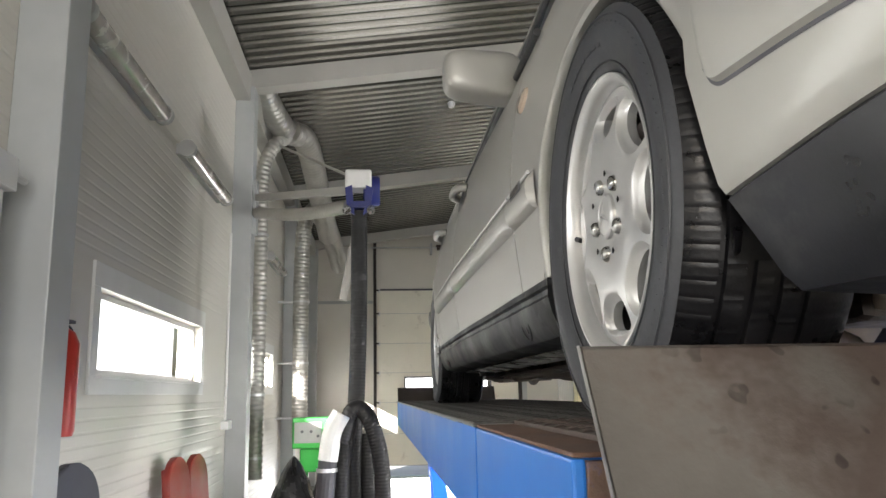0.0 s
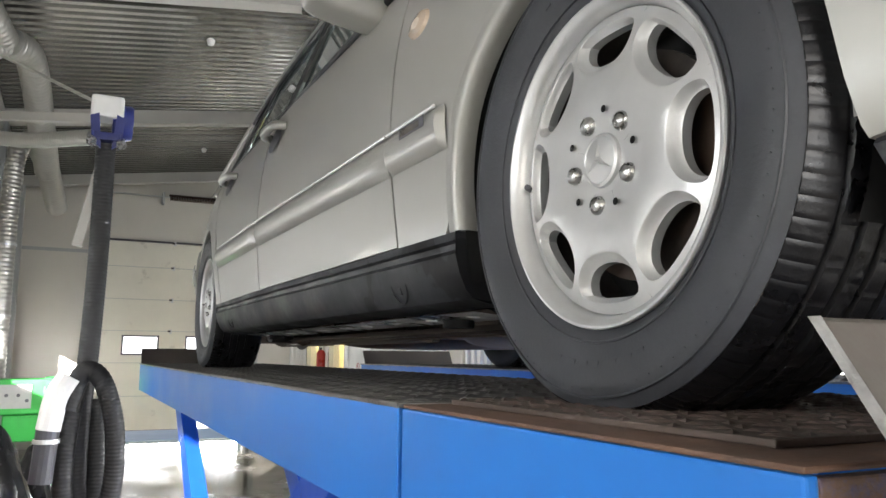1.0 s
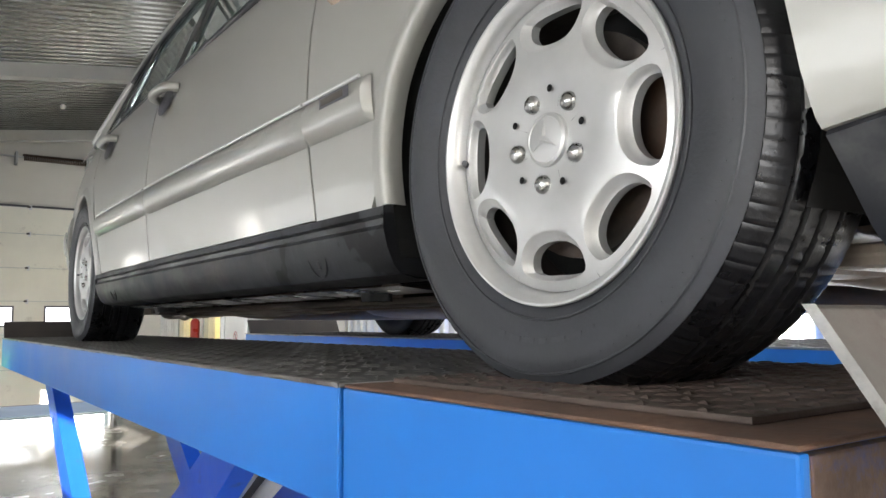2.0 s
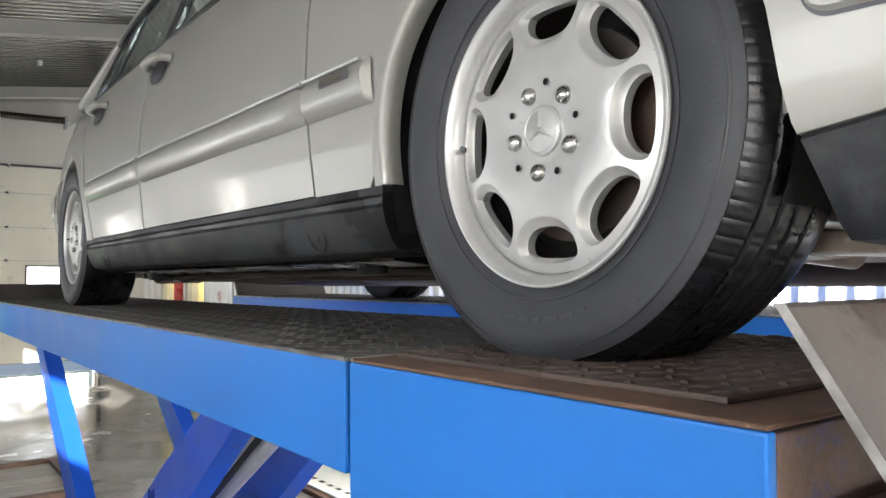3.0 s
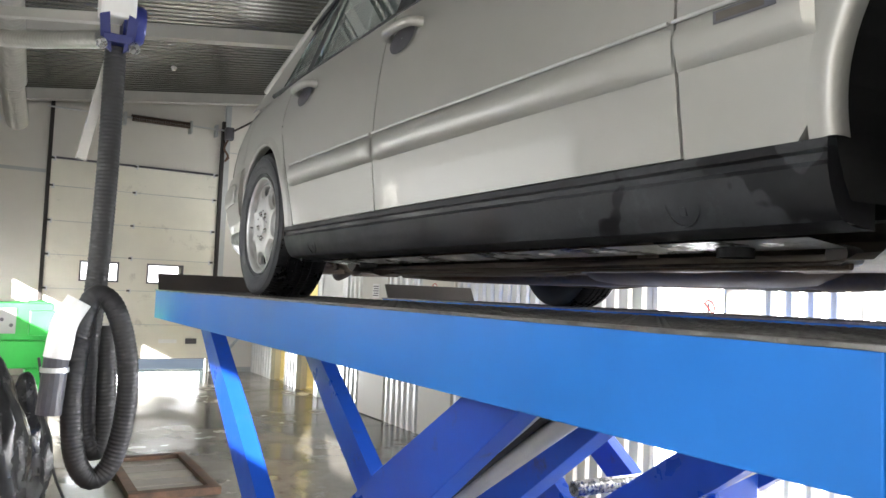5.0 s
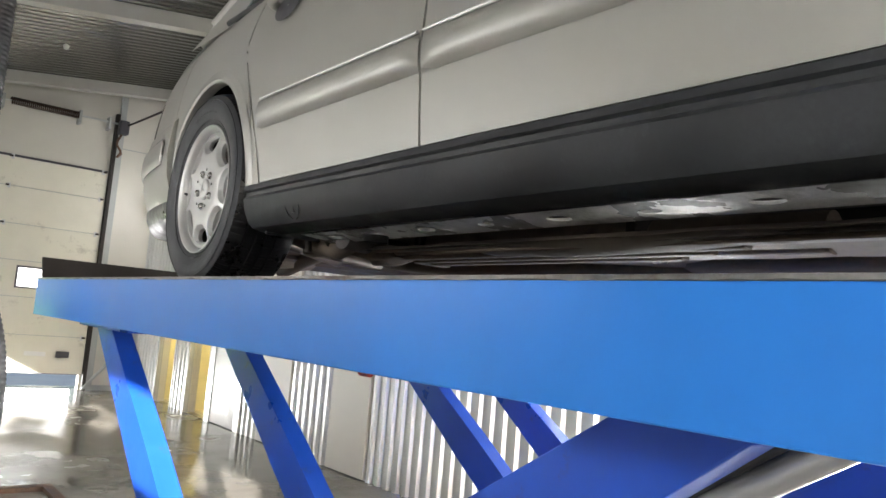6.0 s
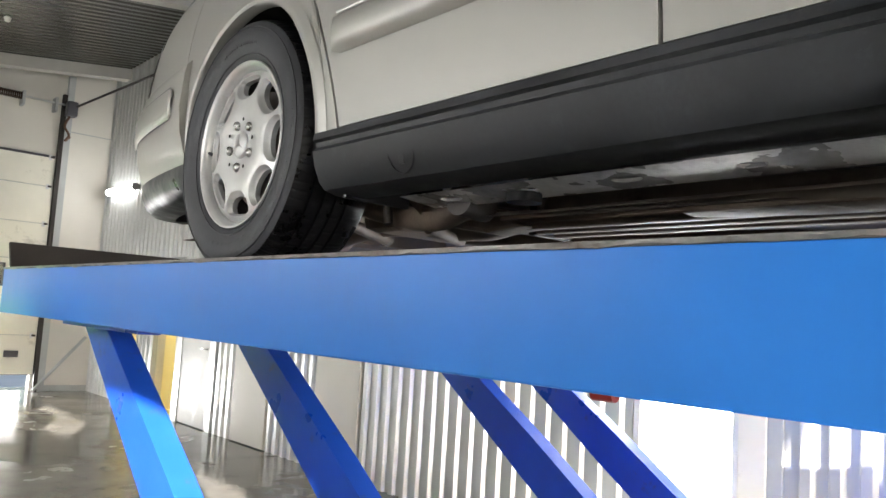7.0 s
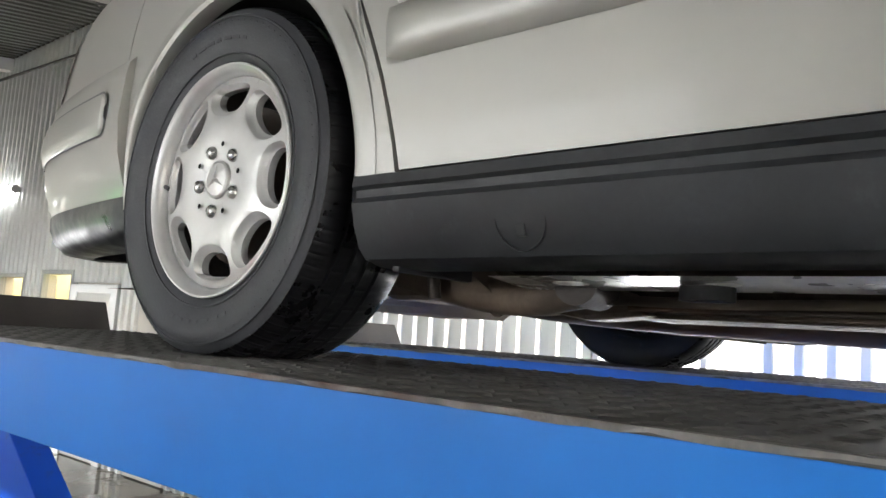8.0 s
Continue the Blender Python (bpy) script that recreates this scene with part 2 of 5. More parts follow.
def tube(bm, pts, r, n=12, rib=None, cap=True):
    """Round pipe along a path; rib: (pitch, depth) makes a corrugated wall."""
    P = [Vector(p) for p in pts]
    if rib:
        dense, acc = [], 0.0
        for a, b in zip(P[:-1], P[1:]):
            k = max(1, int((b - a).length / (rib[0] / 4)))
            dense += [a.lerp(b, i / k) for i in range(k)]
        P = dense + [P[-1]]
    rows, up, dist = [], None, 0.0
    for i, p in enumerate(P):
        t = (P[min(i + 1, len(P) - 1)] - P[max(i - 1, 0)]).normalized()
        if up is None:
            up = t.orthogonal().normalized()
        up = (up - t * up.dot(t)).normalized()
        side = t.cross(up)
        if i:
            dist += (p - P[i - 1]).length
        rr = r + (rib[1] * math.sin(2 * math.pi * dist / rib[0]) if rib else 0)
        rows.append([p + (up * math.cos(a) + side * math.sin(a)) * rr for a in (2 * math.pi * k / n for k in range(n))])
    vs = grid(bm, rows, close_u=True)
    if cap:
        bm.faces.new(vs[0])
        bm.faces.new(vs[-1])


def tubem(*a, **k):
    bm = bmesh.new()
    tube(bm, *a, **k)
    return bm


def prism(bm, poly, axis, a, b):
    """Extrude a polygon, given in the two other axes, from a to b along an axis."""
    def mk(u, v, w):
        return {"x": (w, u, v), "y": (u, w, v), "z": (u, v, w)}[axis]
    lo = [bm.verts.new(mk(u, v, a)) for u, v in poly]
    hi = [bm.verts.new(mk(u, v, b)) for u, v in poly]
    n = len(poly)
    bm.faces.new(lo)
    bm.faces.new(hi)
    for i in range(n):
        bm.faces.new((lo[i], lo[(i + 1) % n], hi[(i + 1) % n], hi[i]))
    return lo + hi


def prismm(poly, axis, a, b, bevel=0.0):
    bm = bmesh.new()
    prism(bm, poly, axis, a, b)
    if bevel:
        bmesh.ops.bevel(bm, geom=list(bm.edges), offset=bevel, segments=2, affect="EDGES", profile=0.6)
    return bm


def keyed(keys):
    """A monotone cubic through (t, value) keys."""
    ts, vs = np.array([k[0] for k in keys]), np.array([k[1] for k in keys])
    h, d = np.diff(ts), np.diff(vs) / np.diff(ts)
    s = np.zeros(len(ts))
    s[1:-1] = np.where(d[:-1] * d[1:] > 0, 2 * d[:-1] * d[1:] / (d[:-1] + d[1:] + 1e-12), 0)
    s[0], s[-1] = d[0], d[-1]

    def f(t):
        i = int(np.clip(np.searchsorted(ts, t) - 1, 0, len(h) - 1))
        u = min(1.0, max(0.0, (t - ts[i]) / h[i]))
        return float(vs[i] * (1 + 2 * u) * (1 - u) ** 2 + h[i] * s[i] * u * (1 - u) ** 2 + vs[i + 1] * u * u * (3 - 2 * u) + h[i] * s[i + 1] * u * u * (u - 1))
    return f


# ---- the building ----
def ceil_z(x):
    return 4.16 + 0.133 * (x + 1.6)


BAYS = (-2.4, 1.63, 5.78, 9.8, 13.8)
floor = tagged(part("floor", boxm(-1.6, WX, Y0, Y1 + 0.6, FZ - 0.15, FZ), M_CONC), "grey oil-stained smooth concrete workshop floor", "floor", kind="structure")
ground = tagged(part("ground", boxm(-400, 400, -400, 400, FZ - 0.4, FZ - 0.16), M_SNOW), "pale open yard outside the workshop", "ground", kind="structure")


def sheet(name, prof, axis, a, b, base, material, label, cat, slope=0.0):
    """Ribbed sheet: prof gives (across, out) pairs."""
    bm = bmesh.new()
    rows = []
    for w in (a, b):
        row = []
        for u, o in prof:
            row.append((base + o, u, w) if axis == "z" else (w, u, ceil_z(w) + o))
        rows.append(row)
    grid(bm, rows)
    ob = part(name, bm, material)
    sol = ob.modifiers.new("thickness", "SOLIDIFY")
    sol.thickness = 0.004
    return tagged(ob, label, cat, kind="structure")


def rib_profile(y0, y1, pitch, depth, sign=1):
    prof, y = [], y0
    while y < y1:
        for f, o in ((0.0, 0), (0.42, 0), (0.55, 1), (0.87, 1)):
            if y + f * pitch <= y1:
                prof.append((y + f * pitch, o * depth * sign))
        y += pitch
    prof.append((y1, 0))
    return prof


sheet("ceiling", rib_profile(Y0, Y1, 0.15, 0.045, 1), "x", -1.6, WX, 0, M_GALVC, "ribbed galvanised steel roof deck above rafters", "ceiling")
tagged(part("roof", prismm([(-2.0, ceil_z(-2.0) + 0.1), (3.8, ceil_z(3.8) + 0.1), (3.8, ceil_z(3.8) + 0.25), (-2.0, ceil_z(-2.0) + 0.25)], "y", Y0 - 0.2, Y1 + 0.3), M_WHITEPAN), "flat insulated roof over the workshop", "roof", kind="structure")

# left wall with a strip window in every bay
WZ0, WZ1, WHALF = 1.29, 1.69, 1.06
bm = bmesh.new()
box(bm, -1.76, -1.6, Y0, Y1, FZ, WZ0)
box(bm, -1.76, -1.6, Y0, Y1, WZ1, 4.25)
edge = Y0
for wy in WIN_Y:
    box(bm, -1.76, -1.6, edge, wy - WHALF, WZ0, WZ1)
    edge = wy + WHALF
box(bm, -1.76, -1.6, edge, Y1, WZ0, WZ1)
wall_w = tagged(part("wall_west", bm, M_WHITEPAN), "white insulated sandwich panel wall with strip windows", "wall", kind="structure")
# panel skin: fine horizontal flutes over the upper wall, joints between panels
for i, (za, zb) in enumerate(((FZ + 0.02, 0.82), (0.824, 1.20), (1.81, 2.90), (2.904, 4.14))):
    bm = bmesh.new()
    prof, z = [], za
    while z < zb - 0.05:
        prof += [(z, 0), (z + 0.038, 0), (z + 0.044, 0.0016), (z + 0.050, 0.0016)]
        z += 0.056
    prof.append((zb, 0))
    grid(bm, [[(-1.594 - o, y, z) for z, o in prof] for y in (Y0, Y1)])
    part("wall_panel", bm, M_WHITEPAN, wall_w)
for wy in WIN_Y:
    w = thing("window_1", "white framed strip window in panel wall", "window", "structure")
    w.name = "window_%d" % (WIN_Y.index(wy) + 1)
    bm = bmesh.new()
    a, b = wy - WHALF, wy + WHALF
    for y0, y1, z0, z1 in ((a - 0.09, b + 0.09, WZ1, WZ1 + 0.115), (a - 0.09, b + 0.09, WZ0 - 0.085, WZ0), (a - 0.09, a, WZ0, WZ1), (b, b + 0.09, WZ0, WZ1)):
        box(bm, -1.6, -1.584, y0, y1, z0, z1, 0.003)
    part("window_frame", bm, M_FRAMEW, w)
    bm = bmesh.new()
    for y0, y1, z0, z1 in ((a, b, WZ1 - 0.035, WZ1), (a, b, WZ0, WZ0 + 0.035), (a, a + 0.04, WZ0, WZ1), (b - 0.04, b, WZ0, WZ1)):
        box(bm, -1.70, -1.64, y0 + 0.002, y1 - 0.002, z0 + 0.002, z1 - 0.002, 0.004)
    part("sash", bm, M_FRAMEW, w)
    p = part("pane", boxm(-1.675, -1.671, a + 0.04, b - 0.04, WZ0 + 0.035, WZ1 - 0.035), M_PANE, w)
    p.visible_shadow = False
    part("window_sill", boxm(-1.63, -1.56, a, b, WZ0 - 0.012, WZ0 + 0.003, 0.003), M_FRAMEW, w)

for i, by in enumerate(BAYS):
    tagged(part("column", boxm(-1.594, -1.42, by, by + 0.20, FZ, 4.0, 0.006), M_COL), "grey painted steel column against the panel wall", "column", "columns", "structure")
    tagged(part("rafter", prismm([(-1.6, 3.97), (WX, 3.97 + 0.133 * (WX + 1.6)), (WX, 4.15 + 0.133 * (WX + 1.6)), (-1.6, 4.15)], "y", by + 0.02, by + 0.20), M_BEAM), "light grey steel roof rafter", "beam", "rafters", "structure")
    if by < 1:
        tagged(part("column", boxm(WX - 0.15, WX - 0.005, by, by + 0.2, FZ, 4.6, 0.006), M_COL), "grey painted steel column against the ribbed wall", "column", "columns", "structure")
tagged(part("eave_beam", boxm(-1.594, -1.46, Y0, Y1, 3.86, 4.12, 0.006), M_BEAM), "light grey eave beam along the wall top", "beam", kind="structure")

# far wall with a sectional door, raised a hand's width
DX0, DX1, DZ = -0.25, 2.53, 3.25
bm = bmesh.new()
box(bm, -1.6, DX0, Y1, Y1 + 0.15, FZ, 4.3)
box(bm, DX1, WX, Y1, Y1 + 0.15, FZ, 5.0)
box(bm, DX0, DX1, Y1, Y1 + 0.15, DZ, 4.9)
tagged(part("wall_north", bm, M_WHITEPAN), "white panel end wall above and beside the overhead door", "wall", kind="structure")
tagged(part("trim", boxm(-1.58, DX0 - 0.1, Y1 - 0.006, Y1 - 0.001, 2.99, 3.05), M_COL), "grey joint strip across the end wall", "trim", kind="structure")
tagged(part("trim", boxm(DX1 + 0.14, WX - 0.01, Y1 - 0.006, Y1 - 0.001, 3.72, 3.735), M_COL), "grey joint strip across the end wall", "trim", kind="structure")
door = thing("door_1", "cream sectional overhead door with two small windows, slightly raised", "overhead door", "structure")
DOOR_WINS = (0.287, 1.395)
WW, WB, WT = 0.60, 1.18, 1.50
SEC = (-0.19, 0.42, 1.02, 1.60, 2.18, 2.78, 3.25)
for i, (za, zb) in enumerate(zip(SEC[:-1], SEC[1:])):
    bm = bmesh.new()
    if i == 2:
        box(bm, DX0 - 0.03, DX1 + 0.03, Y1 - 0.05, Y1 - 0.005, za + 0.004, WB, 0.004)
        box(bm, DX0 - 0.03, DX1 + 0.03, Y1 - 0.05, Y1 - 0.005, WT, zb - 0.004, 0.004)
        e = DX0 - 0.03
        for wx in DOOR_WINS:
            box(bm, e, wx, Y1 - 0.05, Y1 - 0.005, WB, WT)
            e = wx + WW
        box(bm, e, DX1 + 0.03, Y1 - 0.05, Y1 - 0.005, WB, WT)
    else:
        box(bm, DX0 - 0.03, DX1 + 0.03, Y1 - 0.05, Y1 - 0.005, za + 0.004, zb - 0.004, 0.008)
    sec = part("door_section", bm, M_DOORPAN, door)
    part("joint_strip", boxm(DX0 - 0.02, DX1 + 0.02, Y1 - 0.046, Y1 - 0.02, za - 0.004, za + 0.004), M_DARKBAR if i == 0 else M_COL, sec)
    for hx in (DX0 + 0.02, 1.10, DX1 - 0.05):
        part("hinge", boxm(hx - 0.022, hx + 0.022, Y1 - 0.064, Y1 - 0.05, zb - 0.045, zb + 0.035, 0.002), M_GALV, sec)
        part("roller", tubem([(hx + (0.05 if hx > 2 else -0.05), Y1 - 0.075, zb), (hx, Y1 - 0.075, zb)], 0.016, 8), M_STOP, sec)
for wx in DOOR_WINS:
    bm = bmesh.new()
    for x0, x1, z0, z1 in ((wx - 0.02, wx + WW + 0.02, WT - 0.01, WT + 0.02), (wx - 0.02, wx + WW + 0.02, WB - 0.02, WB + 0.01), (wx - 0.02, wx + 0.012, WB + 0.01, WT - 0.01), (wx + WW - 0.012, wx + WW + 0.02, WB + 0.01, WT - 0.01)):
        box(bm, x0, x1, Y1 - 0.062, Y1 - 0.049, z0, z1, 0.003)
    part("window_frame", bm, M_DARKBAR, door, "black rubber frame")
    part("door_window", boxm(wx + 0.012, wx + WW - 0.012, Y1 - 0.034, Y1 - 0.030, WB + 0.01, WT - 0.01), M_PANE, door, "clear daylit pane").visible_shadow = False
part("pull_plate", boxm(1.65, 1.97, Y1 - 0.058, Y1 - 0.05, 0.09, 0.16, 0.003), M_WHITEPL, door)
part("lock_box", boxm(2.12, 2.32, Y1 - 0.08, Y1 - 0.05, 0.08, 0.18, 0.006), M_DARKBAR, door)
for tx in (DX0 - 0.09, DX1 + 0.04):
    part("track", boxm(tx, tx + 0.06, Y1 - 0.10, Y1 - 0.002, FZ, 4.3, 0.004), M_STOP, door, "dark steel guide track")
# dark strip painted for the shaded gap above the top section
part("rubber_seal", boxm(DX0 - 0.02, DX1 + 0.02, Y1 - 0.048, Y1 - 0.01, 3.25, 3.285, 0.003), M_DARKBAR, door)
tagged(part("door_post", boxm(DX1 + 0.10, DX1 + 0.20, Y1 - 0.09, Y1 - 0.002, FZ, 4.62, 0.006), M_COL), "grey steel post beside the overhead door", "post", kind="structure")
sp = thing("door_spring", "brown torsion spring on a steel shaft above the door", "spring")
part("shaft", tubem([(DX0 - 0.15, Y1 - 0.13, 4.12), (2.72, Y1 - 0.13, 4.12)], 0.016, 10), M_GALV, sp)
hel = [(0.95 + 1.04 * k / 400, Y1 - 0.13 + 0.05 * math.cos(k * 0.55), 4.12 + 0.05 * math.sin(k * 0.55)) for k in range(401)]
part("coil", tubem(hel, 0.013, 6), mat("brown_spring", (0.06, 0.04, 0.03), 0.5, 0.6, 0.2, 9, 0.1), sp)
for bx in (0.84, 1.98, 2.45):
    part("bracket", boxm(bx - 0.02, bx + 0.02, Y1 - 0.2, Y1 - 0.002, 3.98, 4.20, 0.004), M_COL, sp)
op = thing("door_operator", "dark chain drive with hanging pull chain", "door drive")
part("drive_box", boxm(2.58, 2.74, Y1 - 0.34, Y1 - 0.16, 3.92, 4.16, 0.03), M_DARKBAR, op)
part("chain_hook", tubem(smooth_path([(2.64, Y1 - 0.25, 3.92), (2.58, Y1 - 0.27, 3.75), (2.66, Y1 - 0.25, 3.62), (2.61, Y1 - 0.25, 3.52), (2.68, Y1 - 0.24, 3.6)], 6), 0.02, 8), M_RUST, op)
tagged(part("stay_bar", tubem([(2.70, Y1 - 0.2, 4.08), (3.30, 9.0, 4.30)], 0.018, 8), M_STOP), "thin dark steel rod from the door drive along the wall", "rod")
tagged(part("door_brace", tubem([(2.57, Y1 - 0.10, FZ + 0.02), (3.28, Y1 - 0.10, 0.42)], 0.026, 8), M_COL), "slanting steel brace beside the door", "brace")
tagged(part("baseboard", boxm(DX1 + 0.2, WX - 0.01, Y1 - 0.03, Y1 - 0.002, FZ, FZ + 0.09, 0.004), M_COL), "grey kick strip at the wall's foot", "baseboard", kind="structure")

# right wall: ribbed sheet with white panels and doorways
bm = bmesh.new()
OPEN = ((12.42, 13.16, FZ, 1.58), (11.02, 11.80, FZ, 1.62), (3.33, 4.04, FZ, 1.66), (1.60, 2.40, FZ, 1.66))
edge = Y0
for a, b, z0, z1 in sorted(OPEN):
    box(bm, WX + 0.03, WX + 0.13, edge, a, FZ, 5.0)
    box(bm, WX + 0.03, WX + 0.13, a, b, z1, 5.0)
    edge = b
box(bm, WX + 0.03, WX + 0.13, edge, Y1, FZ, 5.0)
tagged(part("wall_east", bm, M_WHITEPAN), "insulated partition wall behind ribbed sheets", "wall", kind="structure")
for a, b, za in ((Y0, 1.60, FZ), (2.40, 3.08, FZ), (1.60, 2.40, 1.66), (3.08, 4.04, 1.66), (4.04, 6.90, FZ), (6.90, 7.66, 1.70), (7.66, 8.56, FZ), (8.56, 9.36, 1.70), (9.36, 9.84, FZ), (9.84, 10.98, 1.52), (11.02, 11.80, 1.64), (11.80, 12.42, FZ), (12.42, 13.16, 1.60), (13.16, 14.48, FZ)):
    sheet("wall_cladding", rib_profile(a, b, 0.15, 0.030, -1), "z", za, 4.80, WX, M_GALV, "vertical ribbed galvanised wall sheet", "wall cladding")
for a, b, zt in ((6.92, 7.64, 1.69), (8.58, 9.34, 1.69)):
    tagged(part("wall_panel", boxm(WX - 0.045, WX + 0.02, a, b, FZ + 0.01, zt, 0.006), M_WHITEPAN), "plain white flat panel between ribbed sheets", "wall panel", kind="structure")
d2 = thing("door_2", "white flush door in a metal frame", "door", "structure")
part("leaf", boxm(WX - 0.035, WX + 0.01, 10.00, 10.82, FZ + 0.01, 1.40, 0.004), M_FRAMEW, d2)
bm = bmesh.new()
for y0, y1, z0, z1 in ((9.85, 10.00, FZ, 1.50), (10.82, 10.97, FZ, 1.50), (10.00, 10.82, 1.40, 1.50)):
    box(bm, WX - 0.05, WX + 0.02, y0, y1, z0, z1, 0.004)
part("door_frame", bm, M_GALV, d2)
part("door_handle", tubem([(WX - 0.035, 10.08, 0.52), (WX - 0.08, 10.08, 0.52), (WX - 0.08, 10.20, 0.52)], 0.009, 8), M_CHROME, d2)
# small yellow rooms behind the two doorways
for i, (a, b) in enumerate(((12.25, 13.4), (10.85, 12.0))):
    bm = bmesh.new()
    box(bm, WX + 1.6, WX + 1.7, a, b, FZ, 2.2)
    box(bm, WX + 0.135, WX + 1.6, a - 0.1, a, FZ, 2.2)
    box(bm, WX + 0.135, WX + 1.6, b, b + 0.1, FZ, 2.2)
    box(bm, WX + 0.135, WX + 1.7, a, b, 2.2, 2.3)
    box(bm, WX + 0.135, WX + 1.7, a, b, FZ - 0.1, FZ)
    tagged(part("side_room", bm, M_YELLOW), "small yellow painted side room through a doorway", "room", kind="structure")
    # lamp above the doorway's top, unseen, added to brighten the room
    bulb = thing("ceiling_lamp", "unseen small lamp added to light the side room", "lamp")
    part("lamp_glass", boxm(WX + 0.7, WX + 0.9, (a + b) / 2 - 0.1, (a + b) / 2 + 0.1, 2.13, 2.198, 0.02), glow_mat("room_lamp_%d" % i, (1, 0.93, 0.8), 18), bulb)
    bm = bmesh.new()
    oa, ob_, ot = OPEN[i][0], OPEN[i][1], OPEN[i][3]
    for y0, y1, z0, z1 in ((oa - 0.05, oa, FZ, ot), (ob_, ob_ + 0.05, FZ, ot), (oa - 0.05, ob_ + 0.05, ot, ot + 0.05)):
        box(bm, WX - 0.045, WX + 0.135, y0, y1, z0, z1, 0.003)
    tagged(part("trim", bm, M_COL), "grey metal doorway lining", "trim", kind="structure")
for ga, gb in ((3.335, 4.035), (1.605, 2.395)):
    fd = thing("glazed_door", "frosted glazed side door glowing with daylight", "door", group="glazed side doors")
    bm = bmesh.new()
    for y0, y1, z0, z1 in ((ga, ga + 0.045, FZ, 1.65), (gb - 0.045, gb, FZ, 1.65), (ga + 0.045, gb - 0.045, 1.61, 1.65), (ga + 0.045, gb - 0.045, FZ, FZ + 0.06)):
        box(bm, WX + 0.0, WX + 0.06, y0, y1, z0 + 0.002, z1, 0.004)
    part("frame", bm, M_FRAMEW, fd)
    part("pane", boxm(WX + 0.02, WX + 0.028, ga + 0.045, gb - 0.045, FZ + 0.06, 1.61), M_FROST, fd, "frosted daylit pane").visible_shadow = False
tagged(part("wall_panel", boxm(WX - 0.03, WX + 0.02, 3.17, 3.33, FZ + 0.01, 1.66, 0.004), M_DOORPAN), "narrow cream jamb panel beside the glazed door", "wall panel", kind="structure")
tagged(part("wall_panel", boxm(WX - 0.02, WX + 0.02, 3.082, 3.168, FZ + 0.01, 1.66, 0.004), M_COL), "narrow grey jamb panel beside the glazed door", "wall panel", kind="structure")


def round_sign(y, z, x, r=0.062):
    s = thing("prohibition_sign", "small round white sign with a red ring and bar", "sign", group="wall signs")
    part("disc", (lambda b: (lathe(b, [(0, 0.0001), (0, r)], 28), b)[1])(bmesh.new()), M_WHITEPL, s)
    bm = bmesh.new()
    lathe(bm, [(-0.001, r * 0.8), (-0.0035, r * 0.8), (-0.0035, r * 0.97), (-0.001, r * 0.97)], 28)
    part("ring", bm, M_RED, s)
    part("bar", boxm(-0.003, -0.001, -r * 0.8, r * 0.8, -r * 0.09, r * 0.09, m=pose(0, 0, 0, 45, 0, 0)), M_RED, s)
    part("pictogram", boxm(-0.002, -0.0008, -r * 0.12, r * 0.12, -r * 0.5, r * 0.5), M_DARKBAR, s)
    s.location = (x, y, z)


round_sign(10.36, 1.00, WX - 0.037, 0.075)
round_sign(7.34, 1.23, WX - 0.047, 0.07)
round_sign(3.52, 1.15, WX + 0.016, 0.062)
ns = thing("notice", "small white notice with unreadable dark print", "sign")
part("sheet", boxm(WX - 0.049, WX - 0.0465, 8.80, 9.0, 1.10, 1.28), M_WHITEPL, ns)
bm = bmesh.new()
for k in range(5):
    box(bm, WX - 0.0515, WX - 0.0495, 8.82, 8.98 - 0.02 * (k % 2), 1.12 + 0.03 * k, 1.134 + 0.03 * k)
part("print", bm, M_DARKBAR, ns)


def extinguisher(x, y, z, h, r):
    e = thing("fire_extinguisher", "red fire extinguisher hanging on the wall", "fire extinguisher", group="extinguishers")
    bm = bmesh.new()
    lathe(bm, [(0, 0.001), (0, r * 0.9), (0.02, r), (h * 0.78, r), (h * 0.88, r * 0.7), (h * 0.92, r * 0.3), (h * 0.92, 0.001)], 20, "z")
    part("cylinder", bm, M_RED, e, smooth=40)
    bm = bmesh.new()
    lathe(bm, [(h * 0.92, 0.018), (h * 0.97, 0.018)], 10, "z", cap=True)
    box(bm, -0.015, 0.015, -0.02, 0.09, h * 0.97, h * 1.0, 0.003)
    part("valve", bm, M_DARKBAR, e)
    part("hose", tubem(smooth_path([(0, 0.03, h * 0.95), (0, r + 0.03, h * 0.85), (0, r + 0.02, h * 0.4)], 6), 0.01, 8), M_HOSE, e)
    part("bracket", boxm(-0.03, 0.03, -0.02, 0.02, h * 0.7, h * 0.76), M_GALV, e)
    e.location = (x, y, z)


extinguisher(WX - 0.10, 12.08, 0.86, 0.45, 0.075)
extinguisher(-1.52, 2.03, 1.05, 0.44, 0.065)

# unseen front wall behind the camera, with an open entrance added for light
bm = bmesh.new()
box(bm, -1.76, -1.1, Y0 - 0.15, Y0, FZ, 4.3)
box(bm, 2.7, 3.53, Y0 - 0.15, Y0, FZ, 5.0)
box(bm, -1.1, 2.7, Y0 - 0.15, Y0, 3.5, 4.9)
tagged(part("wall_south", bm, M_WHITEPAN), "unseen white panel wall round an added entrance opening", "wall", kind="structure")

